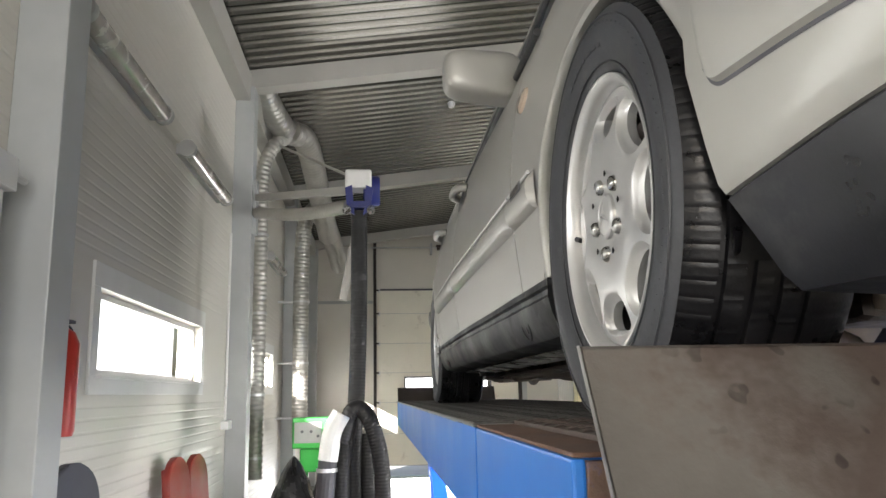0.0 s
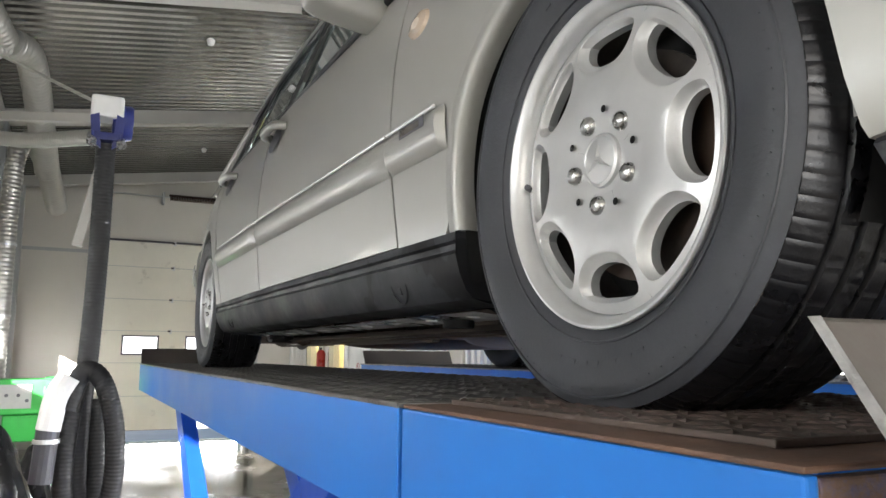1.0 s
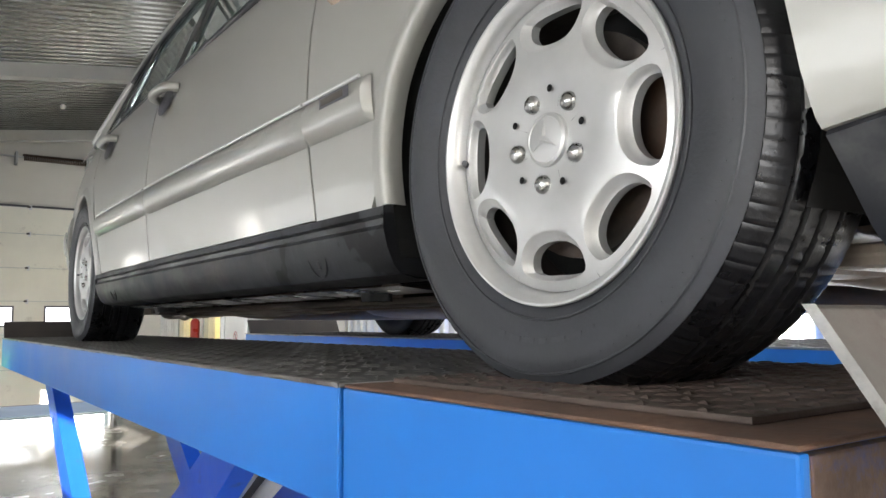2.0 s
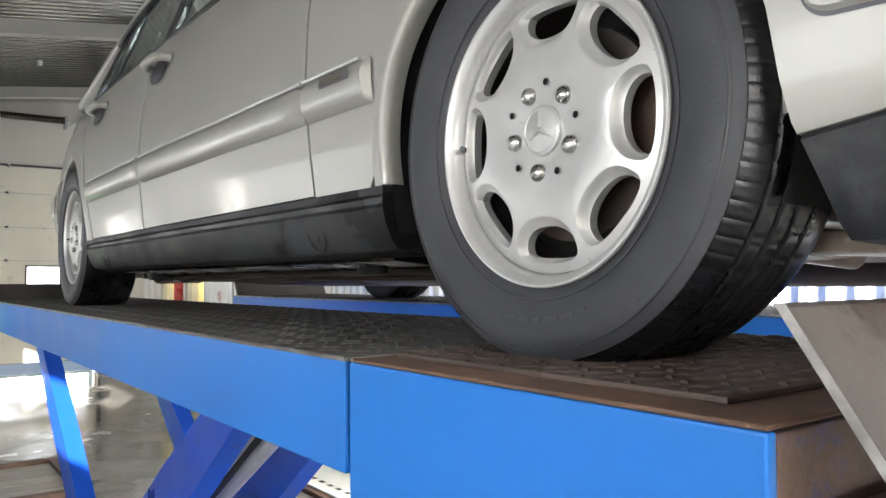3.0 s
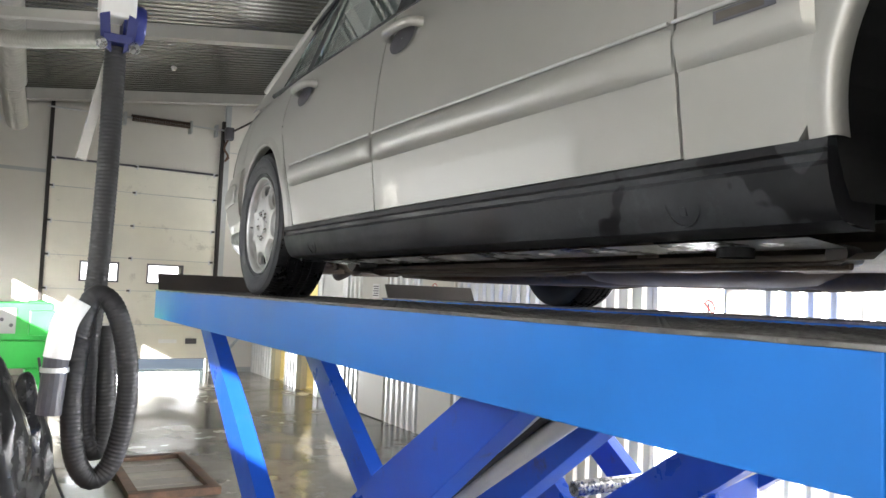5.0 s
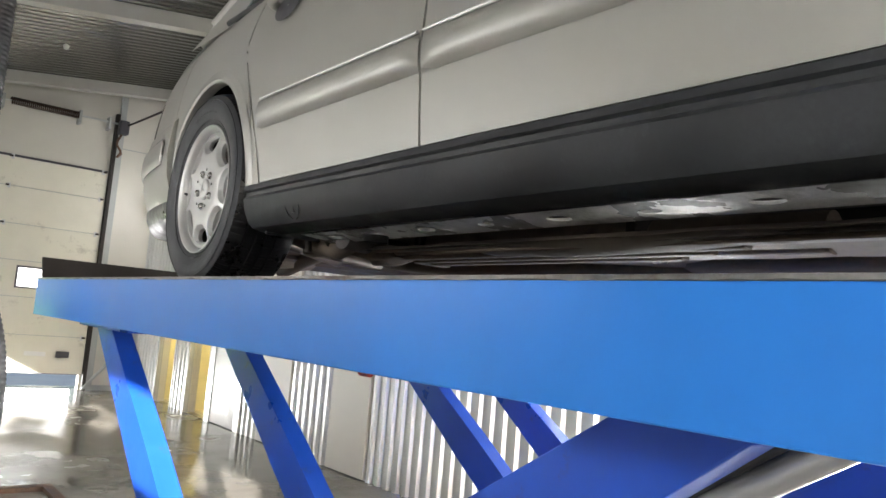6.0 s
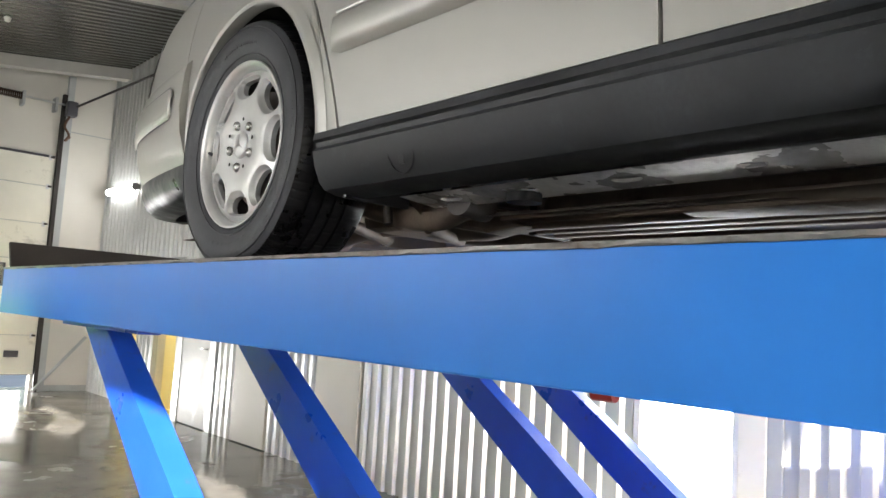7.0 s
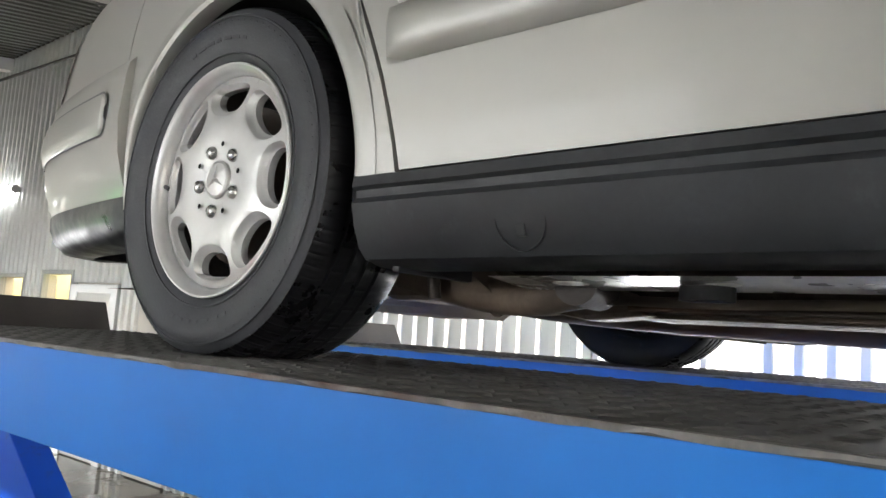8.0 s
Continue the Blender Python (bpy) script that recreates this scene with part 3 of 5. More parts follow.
# wall lamps (off), switch box
def tube_lamp(y0, y1, z, x=-1.52, lit=False):
    l = thing("wall_lamp", "long tube lamp in a clear cover on the wall, " + ("lit" if lit else "switched off"), "lamp", group="tube lamps")
    s = 1 if x < 0 else -1
    bm = bmesh.new()
    tube(bm, [(x, y0 + 0.03, z), (x, y1 - 0.03, z)], 0.05, 16)
    part("cover", bm, M_TUBE if lit else M_LAMPGLASS, l, smooth=50)
    for a, b in ((y0, y0 + 0.05), (y1 - 0.05, y1)):
        part("end_cap", tubem([(x, a, z), (x, b, z)], 0.056, 16), M_GREYPL, l, smooth=50)
    part("backplate", boxm(min(x - s * 0.075, x - s * 0.035), max(x - s * 0.075, x - s * 0.035), y0 + 0.02, y1 - 0.02, z - 0.035, z + 0.035, 0.006), M_GREYPL, l)


tube_lamp(1.98, 3.25, 2.76)
tube_lamp(3.78, 5.12, 2.75)
tube_lamp(7.8, 9.1, 2.78)
tube_lamp(12.9, 14.15, 2.78, WX - 0.09, True)
sw = thing("switch_box", "small white switch box with cable beside the column", "switch")
part("box", boxm(-1.594, -1.53, 5.58, 5.74, 0.92, 0.99, 0.006), M_WHITEPL, sw)
part("conduit", tubem([(-1.586, 5.72, 0.99), (-1.586, 5.72, 2.6)], 0.012, 8), M_FRAMEW, sw)
cb = thing("wall_cabinet", "tall white metal cabinet beside the column", "cabinet")
part("body", boxm(-1.59, -1.48, 0.60, 1.40, FZ, 1.83, 0.008), M_FRAMEW, cb)
part("top_rail", boxm(-1.59, -1.46, 0.55, 1.44, 1.832, 1.94, 0.006), M_FRAMEW, cb)
part("pipe", tubem([(-1.48, 1.42, 1.89), (-1.48, 1.53, 1.89)], 0.012, 8), M_GALV, cb)

# exhaust extraction: foil ducts, boom and hose
def duct(pts, r, name="flexible_duct", n=8, label="corrugated foil ventilation duct"):
    d = thing(name, label, "duct", group="ventilation ducts")
    part("pipe", tubem(smooth_path(pts, n), r, 20, rib=(0.05, 0.006)), M_DUCT, d, smooth=60)
    return d


def hoop(parent, x, y, z, r):
    bm = bmesh.new()
    lathe(bm, [(-0.012, r), (-0.012, r + 0.008), (0.012, r + 0.008), (0.012, r)], 24, "z")
    for v in bm.verts:
        v.co += Vector((x, y, z))
    part("clamp", bm, M_GALV, parent)


d = duct([(-1.48, 6.77, 0.40), (-1.48, 6.77, 1.24), (-1.48, 6.77, 2.43), (-1.48, 6.77, 3.38), (-1.38, 6.83, 3.77), (-1.21, 7.01, 3.95)], 0.071)
for z in (0.6, 1.2, 2.0, 2.8):
    hoop(d, -1.48, 6.77, z, 0.072)
    part("wall_bracket", boxm(-1.594, -1.539, 6.75, 6.79, z - 0.012, z + 0.012, 0.003), M_GALV, d)
duct([(-1.22, 6.95, 3.97), (-1.07, 7.26, 3.93), (-0.98, 8.35, 3.52), (-0.93, 9.07, 3.26)], 0.13, n=10)
duct([(-1.46, 6.41, 4.24), (-1.38, 6.65, 4.09), (-1.28, 6.95, 3.97)], 0.13)
d = duct([(-1.29, 9.19, 0.67), (-1.29, 9.19, 1.71), (-1.29, 9.19, 2.90), (-1.25, 9.22, 3.50), (-1.11, 9.31, 3.74)], 0.10)
for z in (0.9, 1.6, 2.4):
    hoop(d, -1.29, 9.19, z, 0.101)
    part("wall_bracket", boxm(-1.594, -1.381, 9.17, 9.21, z - 0.012, z + 0.012, 0.003), M_GALV, d)
duct([(-1.14, 9.31, 3.71), (-0.98, 9.80, 3.52), (-0.85, 10.77, 3.14)], 0.13)
hb = thing("hose_boom", "steel swing boom with a navy bracket and reel head", "boom", at=(0.05, 0.22, 0.02))
part("arm", tubem([(-1.46, 5.66, 2.94), (-0.55, 4.22, 2.63)], 0.04, 4), M_BEAM, hb)
part("lower_pipe", tubem(smooth_path([(-1.46, 5.66, 2.80), (-1.0, 4.94, 2.62), (-0.56, 4.22, 2.51)], 8), 0.05, 14, rib=(0.03, 0.003)), M_DUCT, hb, smooth=60)
part("stay", tubem([(-1.20, 5.3, 3.32), (-0.55, 4.24, 2.74)], 0.011, 8), M_BEAM, hb)
part("wall_bracket", boxm(-1.54, -1.44, 5.60, 5.74, 2.60, 3.10, 0.006), M_COL, hb)
part("motor_box", boxm(-0.59, -0.40, 4.1, 4.28, 2.62, 2.76, 0.02), M_WHITEPL, hb)
bm = bmesh.new()
lathe(bm, [(-0.06, 0.001), (-0.06, 0.10), (-0.045, 0.11), (0.045, 0.11), (0.06, 0.10), (0.06, 0.001)], 24, "x")
for v in bm.verts:
    v.co += Vector((-0.40, 4.24, 2.63))
part("reel", bm, M_NAVY, hb, smooth=40)
bm = bmesh.new()
for s in (-1, 1):
    prism(bm, [(-0.49 + s * 0.05, 2.64), (-0.49 + s * 0.10, 2.62), (-0.49 + s * 0.085, 2.46), (-0.49 + s * 0.03, 2.42)], "y", 4.10, 4.13)
box(bm, -0.57, -0.41, 4.09, 4.26, 2.47, 2.52, 0.008)
part("bracket", bm, M_NAVY, hb)
for s in (-1, 1):
    part("spring_roller", tubem([(-0.49 + s * 0.085, 4.12, 2.47), (-0.49 + s * 0.085, 4.06, 2.44)], 0.03, 12), M_CHROME, hb)
part("rear_arm", boxm(-0.03, 0.03, -0.02, 0.02, 0.0, 0.75, 0.006, m=pose(-0.47, 4.40, 2.58, 0, 191, 0)), M_BEAM, hb)
hs = thing("exhaust_hose", "black ribbed exhaust hose hanging in a loop", "hose", at=(0.05, 0.22, 0.02))
R = 0.058
part("drop", tubem(smooth_path([(-0.49, 4.18, 2.46), (-0.49, 4.18, 1.8), (-0.505, 4.18, 1.2), (-0.53, 4.18, 0.75), (-0.52, 4.18, 0.36), (-0.47, 4.19, 0.22), (-0.42, 4.2, 0.34), (-0.44, 4.22, 0.9)], 10), R, 16, rib=(0.022, 0.0018)), M_HOSE, hs, smooth=60)
part("loop", tubem(smooth_path([(-0.60, 4.05, 0.85), (-0.53, 4.05, 1.06), (-0.43, 4.05, 1.02), (-0.35, 4.05, 0.78), (-0.33, 4.06, 0.48), (-0.38, 4.07, 0.19), (-0.48, 4.07, 0.09), (-0.57, 4.07, 0.22), (-0.60, 4.07, 0.55), (-0.56, 4.10, 0.98)], 10), R * 0.95, 16, rib=(0.022, 0.0018)), M_HOSE, hs, smooth=60)
part("light_sleeve", tubem(smooth_path([(-0.60, 4.02, 1.04), (-0.66, 4.02, 0.92), (-0.69, 4.02, 0.74)], 8), 0.066, 16), M_WHITEPL, hs, "white sleeve")
part("nozzle", tubem([(-0.69, 4.02, 0.74), (-0.71, 4.02, 0.45)], 0.062, 16), M_DARKBAR, hs)
hoop(hs, -0.695, 4.02, 0.68, 0.062)

# green oil machine and clutter
gm = thing("oil_extractor", "bright green workshop machine with a grey control panel", "workshop machine", at=(0.06, 0.6, 0))
part("cabinet", boxm(-1.05, -0.62, 5.45, 5.95, 0.52, 0.72, 0.012), M_GREEN, gm)
part("valve_block", boxm(-0.78, -0.60, 5.38, 5.46, 0.76, 0.94, 0.01), M_GREEN, gm)
part("side_panel", prismm([(5.45, FZ + 0.3), (5.95, FZ + 0.3), (5.95, 1.0), (5.55, 1.0)], "x", -0.78, -0.66, 0.008), M_GREEN, gm)
part("top_box", boxm(-1.12, -0.62, 5.45, 5.8, 0.722, 0.99, 0.012), M_GREEN, gm)
part("control_panel", boxm(-1.10, -0.86, 5.435, 5.449, 0.77, 0.95, 0.004), M_GREYPL, gm)
for x, z in ((-1.03, 0.87), (-0.95, 0.87), (-0.89, 0.83)):
    part("dial", tubem([(x, 5.436, z), (x, 5.42, z)], 0.013, 14), M_DARKBAR, gm)
part("leg", boxm(-1.05, -1.01, 5.5, 5.54, FZ, 0.56), M_GREEN, gm)
part("leg", boxm(-1.05, -1.01, 5.88, 5.92, FZ, 0.56), M_GREEN, gm)
for ly in (5.5, 5.88):
    part("leg", boxm(-0.74, -0.70, ly, ly + 0.04, FZ, FZ + 0.32), M_GREEN, gm)
part("foot_rail", tubem([(-0.72, 5.42, FZ + 0.03), (-0.72, 6.0, FZ + 0.03)], 0.025, 10), M_GREEN, gm)
part("drip_tray", boxm(-1.06, -0.60, 5.40, 5.98, FZ + 0.16, FZ + 0.20, 0.008), M_GREEN, gm)
part("cable", tubem(smooth_path([(-0.70, 5.44, 0.60), (-0.62, 5.30, 0.10), (-0.56, 5.2, FZ + 0.25), (-0.45, 5.0, FZ + 0.012)], 8), 0.01, 8), M_HOSE, gm)


def lumpy(name, label, cat, cx, cy, z0, sx, sy, sz, material, seed, crease=14):
    """A crumpled film bag."""
    bm = bmesh.new()
    bmesh.ops.create_icosphere(bm, subdivisions=4, radius=1)
    for v in bm.verts:
        n = v.co.normalized()
        d = 1 + 0.22 * noise.noise(n * 2.2 + Vector((seed, 0, 0))) + 0.10 * abs(noise.noise(n * 6 + Vector((0, seed, 0)))) + 0.02 * math.sin(crease * math.atan2(n.y, n.x) + 4 * n.z)
        top = 1.0 - 0.45 * max(0, n.z) ** 2
        v.co = Vector((cx + n.x * sx * d * top, cy + n.y * sy * d * top, z0 + max(0.0, sz * (n.z * 0.62 + 0.5) * (0.9 + 0.1 * d))))
    return tagged(part(name, bm, material, smooth=35), label, cat)


lumpy("rubbish_bag", "crumpled glossy black rubbish bag on the floor", "bag", -0.93, 4.90, FZ, 0.21, 0.20, 1.06, M_BAG, 3.1)
lumpy("rubbish_bag", "smaller slumped black rubbish bag on the floor", "bag", -0.74, 5.32, FZ, 0.17, 0.16, 0.92, M_BAG, 7.7)
cbx = thing("cardboard_box", "open brown cardboard box with a printed side", "box")
part("carton", boxm(-1.28, -0.96, 4.10, 4.40, FZ, 0.10, 0.004), M_CARD, cbx)
part("print", boxm(-0.959, -0.956, 4.15, 4.29, -0.08, 0.02), M_WHITEPL, cbx)
part("flap", boxm(-0.16, 0.16, 0, 0.12, 0, 0.004, m=pose(-1.12, 4.10, 0.10, -35, 0, 0)), M_CARD, cbx)


def creeper(x, y, rz, lean, h, material, label):
    """A mechanic's roller board stood on end against the wall."""
    c = thing("creeper_board", label, "creeper", group="creepers by the wall")
    pts = [(-0.19, 0.03), (-0.21, 0.10), (-0.21, h - 0.40), (-0.15, h - 0.33)] + [(-0.17 * math.cos(a), h - 0.18 + 0.18 * math.sin(a) ** 0.8) for a in np.linspace(0.0, math.pi, 17)] + [(0.15, h - 0.33), (0.21, h - 0.40), (0.21, 0.10), (0.19, 0.03)]
    part("board", prismm(pts, "y", -0.02, 0.02, 0.012), material, c)
    part("head_pad", boxm(-0.12, 0.12, 0.021, 0.045, h - 0.26, h - 0.06, 0.012), material, c, "padded head cushion")
    for wx in (-0.17, 0.17):
        for wz in (0.12, h - 0.42):
            w = part("caster", tubem([(wx - 0.012, 0.055, wz), (wx + 0.012, 0.055, wz)], 0.03, 14), M_DARKBAR, c)
            part("fork", boxm(wx - 0.016, wx + 0.016, 0.02, 0.05, wz - 0.015, wz + 0.015), M_GALV, w)
    c.matrix_basis = pose(x, y, FZ, 0, 0, rz) @ pose(0, 0, 0, lean, 0, 0)


creeper(-1.38, 3.72, 83, -5, 1.30, M_REDSEAT, "red moulded plastic creeper board stood against the wall")
creeper(-1.38, 4.22, 83, -5, 1.28, M_REDSEAT, "red moulded plastic creeper board stood against the wall")
creeper(-1.38, 2.12, 78, -5, 1.40, M_DARKBAR, "black plastic creeper board stood against the wall")
for sx, sy in ((0.55, 7.2), (0.9, 3.6), (1.2, 12.0)):
    bm = bmesh.new()
    lathe(bm, [(0, 0.001), (0, 0.03), (0.05, 0.045), (0.07, 0.02)], 14, "z")
    for v in bm.verts:
        v.co += Vector((sx, sy, ceil_z(sx) - 0.07))
    tagged(part("smoke_detector", bm, M_WHITEPL, smooth=40), "small white detector under the roof deck", "detector", "detectors")

# ---- the lift ----
PT = 1.134          # platform top
LIFT_X = (-0.180, 0.555)


def tread_plate(y0, y1, x0, x1, z, p=0.033):
    """Plate with raised lozenges in alternating directions."""
    bm = bmesh.new()
    box(bm, x0, x1, y0, y1, z - 0.006, z, 0.0015)
    k = p / 0.040
    ny, nx = int((y1 - y0) / p), int((x1 - x0) / p)
    for i in range(ny):
        for j in range(nx):
            cx, cy = x0 + (j + (0.3 if i % 2 else 0.7)) * (x1 - x0) / nx, y0 + (i + 0.5) * (y1 - y0) / ny
            a = math.radians(45 if (i + j) % 2 else -45)
            c, s = math.cos(a), math.sin(a)
            q = []
            for u, w in ((0.019 * k, 0), (0, 0.0085 * k), (-0.019 * k, 0), (0, -0.0085 * k)):
                q.append(bm.verts.new((cx + u * c - w * s, cy + u * s + w * c, z)))
            t1 = bm.verts.new((cx + 0.009 * k * c, cy + 0.009 * k * s, z + 0.0021))
            t2 = bm.verts.new((cx - 0.009 * k * c, cy - 0.009 * k * s, z + 0.0021))
            for f in ((q[0], q[1], t1), (q[1], q[2], t2), (q[2], q[3], t2), (q[3], q[0], t1), (q[1], t2, t1), (q[3], t1, t2)):
                bm.faces.new(f)
    return bm


def arm_poly(ya, za, yb, zb, w, belly):
    """A scissor leg from top to foot, widest at its pivot."""
    a, b = Vector((ya, za)), Vector((yb, zb))
    d = (b - a).normalized()
    n = Vector((-d.y, d.x))
    m = a.lerp(b, 0.5)
    k = (b - a).length * 0.18
    pts = [a + n * w * 0.5, m - d * k + n * belly * 0.5, m + d * k + n * belly * 0.5, b + n * w * 0.5, b - n * w * 0.5, m + d * k - n * belly * 0.5, m - d * k - n * belly * 0.5, a - n * w * 0.5]
    return [(p.x, p.y) for p in pts]


def build_lift():
    lift = thing("scissor_lift", "blue enamelled scissor car lift with worn tread plate tracks, raised", "car lift", group="lift runways")
    x0, x1 = LIFT_X
    # main runway: a folded channel
    runway = part("side_rail", boxm(x0, x0 + 0.012, 0.205, 4.19, 0.981, PT - 0.004, 0.003), M_BLUE, lift)
    part("side_rail", boxm(x1 - 0.012, x1, 0.205, 4.19, 0.981, PT - 0.004, 0.003), M_BLUE, lift)
    for y in (0.205, 0.9, 1.7, 2.5, 4.178):
        part("cross_rib", boxm(x0 + 0.012, x1 - 0.012, y, y + 0.012, 1.005, PT - 0.007), M_BLUE_SHADED, lift)
    part("bottom_flange", boxm(x0 + 0.002, x0 + 0.06, 0.21, 4.18, 0.982, 0.990), M_BLUE_SHADED, runway)
    part("tread_plate", tread_plate(0.20, 4.195, x0 - 0.002, x1 + 0.002, PT, 0.040), M_TREADPL, lift, "dark worn checker plate")
    # the plate's frayed bright edge
    bm = bmesh.new()
    rows = [[], []]
    for k in range(0, 160):
        y = 0.2 + 3.995 * k / 159
        j = 0.0022 * noise.noise(Vector((y * 9, 0, 0))) + 0.0015 * noise.noise(Vector((y * 40, 3, 0)))
        rows[0].append((x0 - 0.004 + j, y, PT + 0.0005))
        rows[1].append((x0 - 0.003, y, PT - 0.005 + 2 * j))
    rows = [[(x + 0.005, y, z + 0.0008) for x, y, z in rows[0]]] + rows
    grid(bm, rows)
    part("worn_edge", bm, M_EDGE, lift)
    # front pocket with turning plate
    part("pocket_side", boxm(x0, x0 + 0.012, -0.392, 0.193, 0.948, PT - 0.006, 0.003), M_BLUE, lift)
    part("pocket_side", boxm(x1 - 0.012, x1, -0.392, 0.193, 0.948, PT - 0.006, 0.003), M_BLUE, lift)
    part("pocket_back", boxm(x0 + 0.012, x1 - 0.012, 0.181, 0.193, 0.948, PT - 0.008), M_BLUE, lift)
    part("pocket_end", boxm(x0 + 0.012, x1 - 0.012, -0.392, -0.380, 0.948, PT - 0.008, 0.002), mat("scraped_blue", (0.15, 0.095, 0.07), 0.6, 0.2, 0.45, 14, 0.3, stain=0.25, stain_col=(0.02, 0.10, 0.36), stain_scale=14) if "scraped_blue" not in bpy.data.materials else bpy.data.materials["scraped_blue"], lift, "scraped rusty end plate")
    part("rusty_deck", boxm(x0 + 0.001, x1 - 0.001, -0.391, 0.192, PT - 0.0055, PT - 0.001, 0.002), M_RUST, lift, "rust-brown flat deck")
    tp = part("turning_plate", tread_plate(-0.325, 0.165, x0 + 0.055, x1 - 0.05, PT + 0.0055, 0.030), M_RUSTPL, lift, "loose rusty checker plate")
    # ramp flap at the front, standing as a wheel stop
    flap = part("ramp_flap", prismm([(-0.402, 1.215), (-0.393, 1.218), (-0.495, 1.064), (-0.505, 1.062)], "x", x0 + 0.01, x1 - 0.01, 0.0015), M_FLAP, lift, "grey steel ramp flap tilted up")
    bm = bmesh.new()
    grid(bm, [[(x0 + 0.0085, -0.401 + dy, 1.218), (x0 + 0.0085, -0.503 + dy, 1.062)] for dy in (-0.001, 0.008)])
    part("bare_edge", bm, M_EDGE, flap)
    part("hinge", tubem([(x0 + 0.02, -0.41, 1.05), (x1 - 0.02, -0.41, 1.05)], 0.018, 12), M_RUST, lift)
    # rear stop
    part("rear_stop", prismm([(4.10, PT + 0.001), (4.12, PT + 0.001), (4.168, PT + 0.085), (4.150, PT + 0.089)], "x", x0 + 0.0, x1 - 0.09, 0.003), M_STOP, lift, "dark brown steel wheel stop")
    # scissor legs: two pairs that cross
    zb = FZ + 0.10
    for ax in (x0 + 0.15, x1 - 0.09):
        part("leg", prismm(arm_poly(3.72, 1.00, 1.72, zb, 0.11, 0.15), "x", ax, ax + 0.07, 0.004), M_BLUE_SHADED, lift)
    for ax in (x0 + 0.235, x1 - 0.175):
        part("leg", prismm(arm_poly(1.12, 1.00, 3.12, zb, 0.12, 0.19), "x", ax, ax + 0.07, 0.004), M_BLUE_SHADED, lift)
    part("pivot", tubem([(x0 + 0.14, 2.42, 0.325), (x1 - 0.005, 2.42, 0.325)], 0.035, 16), M_CHROME, lift)
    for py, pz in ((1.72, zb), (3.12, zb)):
        part("foot_pin", tubem([(x0 + 0.13, py, pz), (x1 - 0.01, py, pz)], 0.026, 12), M_BLUE_SHADED, lift)
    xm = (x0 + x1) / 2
    part("cross_tube", boxm(x0 + 0.306, x1 - 0.176, 1.78, 1.88, 0.40, 0.50, 0.006), M_BLUE_SHADED, lift)
    part("cylinder", tubem([(xm + 0.01, 2.75, -0.10), (xm + 0.01, 1.86, 0.44)], 0.035, 16), M_BLUE_SHADED, lift)
    part("piston_rod", tubem([(xm + 0.01, 1.86, 0.44), (xm + 0.01, 1.02, 0.965)], 0.024, 14), M_ALLOY, lift, "bright steel rod", smooth=60)
    for dx, r, m in ((-0.05, 0.009, M_ALLOY), (-0.015, 0.017, M_HOSE), (0.06, 0.012, M_HOSE), (-0.07, 0.007, M_ALLOY)):
        part("oil_line", tubem(smooth_path([(xm + dx, 2.45, 0.12), (xm + dx, 1.75, 0.53 + dx * 0.2), (xm + dx * 0.8, 1.30, 0.83 + dx * 0.2), (xm + dx, 1.06, 0.985)], 8), r, 10), m, lift, smooth=60)
    bm = bmesh.new()
    box(bm, x0 + 0.04, x0 + 0.12, 1.4, 3.7, FZ + 0.002, FZ + 0.06, 0.004)
    box(bm, x1 - 0.08, x1, 1.4, 3.7, FZ + 0.002, FZ + 0.06, 0.004)
    box(bm, x0 + 0.12, x1 - 0.08, 1.4, 1.48, FZ + 0.002, FZ + 0.06, 0.004)
    box(bm, x0 + 0.12, x1 - 0.08, 3.62, 3.7, FZ + 0.002, FZ + 0.06, 0.004)
    part("base_frame", bm, M_BLUE_SHADED, lift)
    part("slide_rail", boxm(x0 + 0.09, x0 + 0.15, 3.15, 3.78, 0.963, 0.981, 0.003), M_BLUE_SHADED, lift)
    part("red_cap", tubem([(x0 + 0.09, 1.72, 0.973), (x0 + 0.09, 1.75, 0.973)], 0.008, 10), M_RED, lift)
    return lift


lift = build_lift()
copy_thing(lift, pose(1.40, 0.06, 0))
# pale base plate with a row of small holes, and frames set on the floor
pl = thing("base_plate", "cream painted steel floor plate with a row of holes", "floor plate")
part("plate", boxm(2.12, 2.90, 3.0, 6.0, FZ + 0.001, FZ + 0.014, 0.003), M_DOORPAN, pl)
part("kerb", boxm(2.09, 2.12, 3.0, 6.0, FZ + 0.001, FZ + 0.07, 0.003), M_FRAMEW, pl)
# holes drawn as thin dark slabs on the plate, shade as colour
for k in range(18):
    part("hole", boxm(2.285, 2.325, 3.3 + 0.145 * k, 3.37 + 0.145 * k, FZ + 0.0142, FZ + 0.0152), M_STOP, pl)
fr = thing("floor_frame", "low steel frame with boards lying on the floor", "floor frame", group="floor frames")
bm = bmesh.new()
for a in ((0.0, 0.68, 7.14, 7.24), (0.0, 0.68, 5.86, 5.95), (0.0, 0.08, 5.95, 7.14), (0.60, 0.68, 5.95, 7.14)):
    box(bm, *a, FZ + 0.001, FZ + 0.06, 0.004)
part("frame", bm, M_RUST, fr)
M_BOARD = mat("grey_board", (0.30, 0.26, 0.22), 0.45, 0, 0.25, 6, 0.2, per=0.5)
for k in range(5):
    part("board", boxm(0.085, 0.595, 5.96 + 0.235 * k, 6.18 + 0.235 * k, FZ + 0.002, FZ + 0.03, 0.003), M_BOARD, fr)
copy_thing(fr, pose(1.42, -2.2, 0))

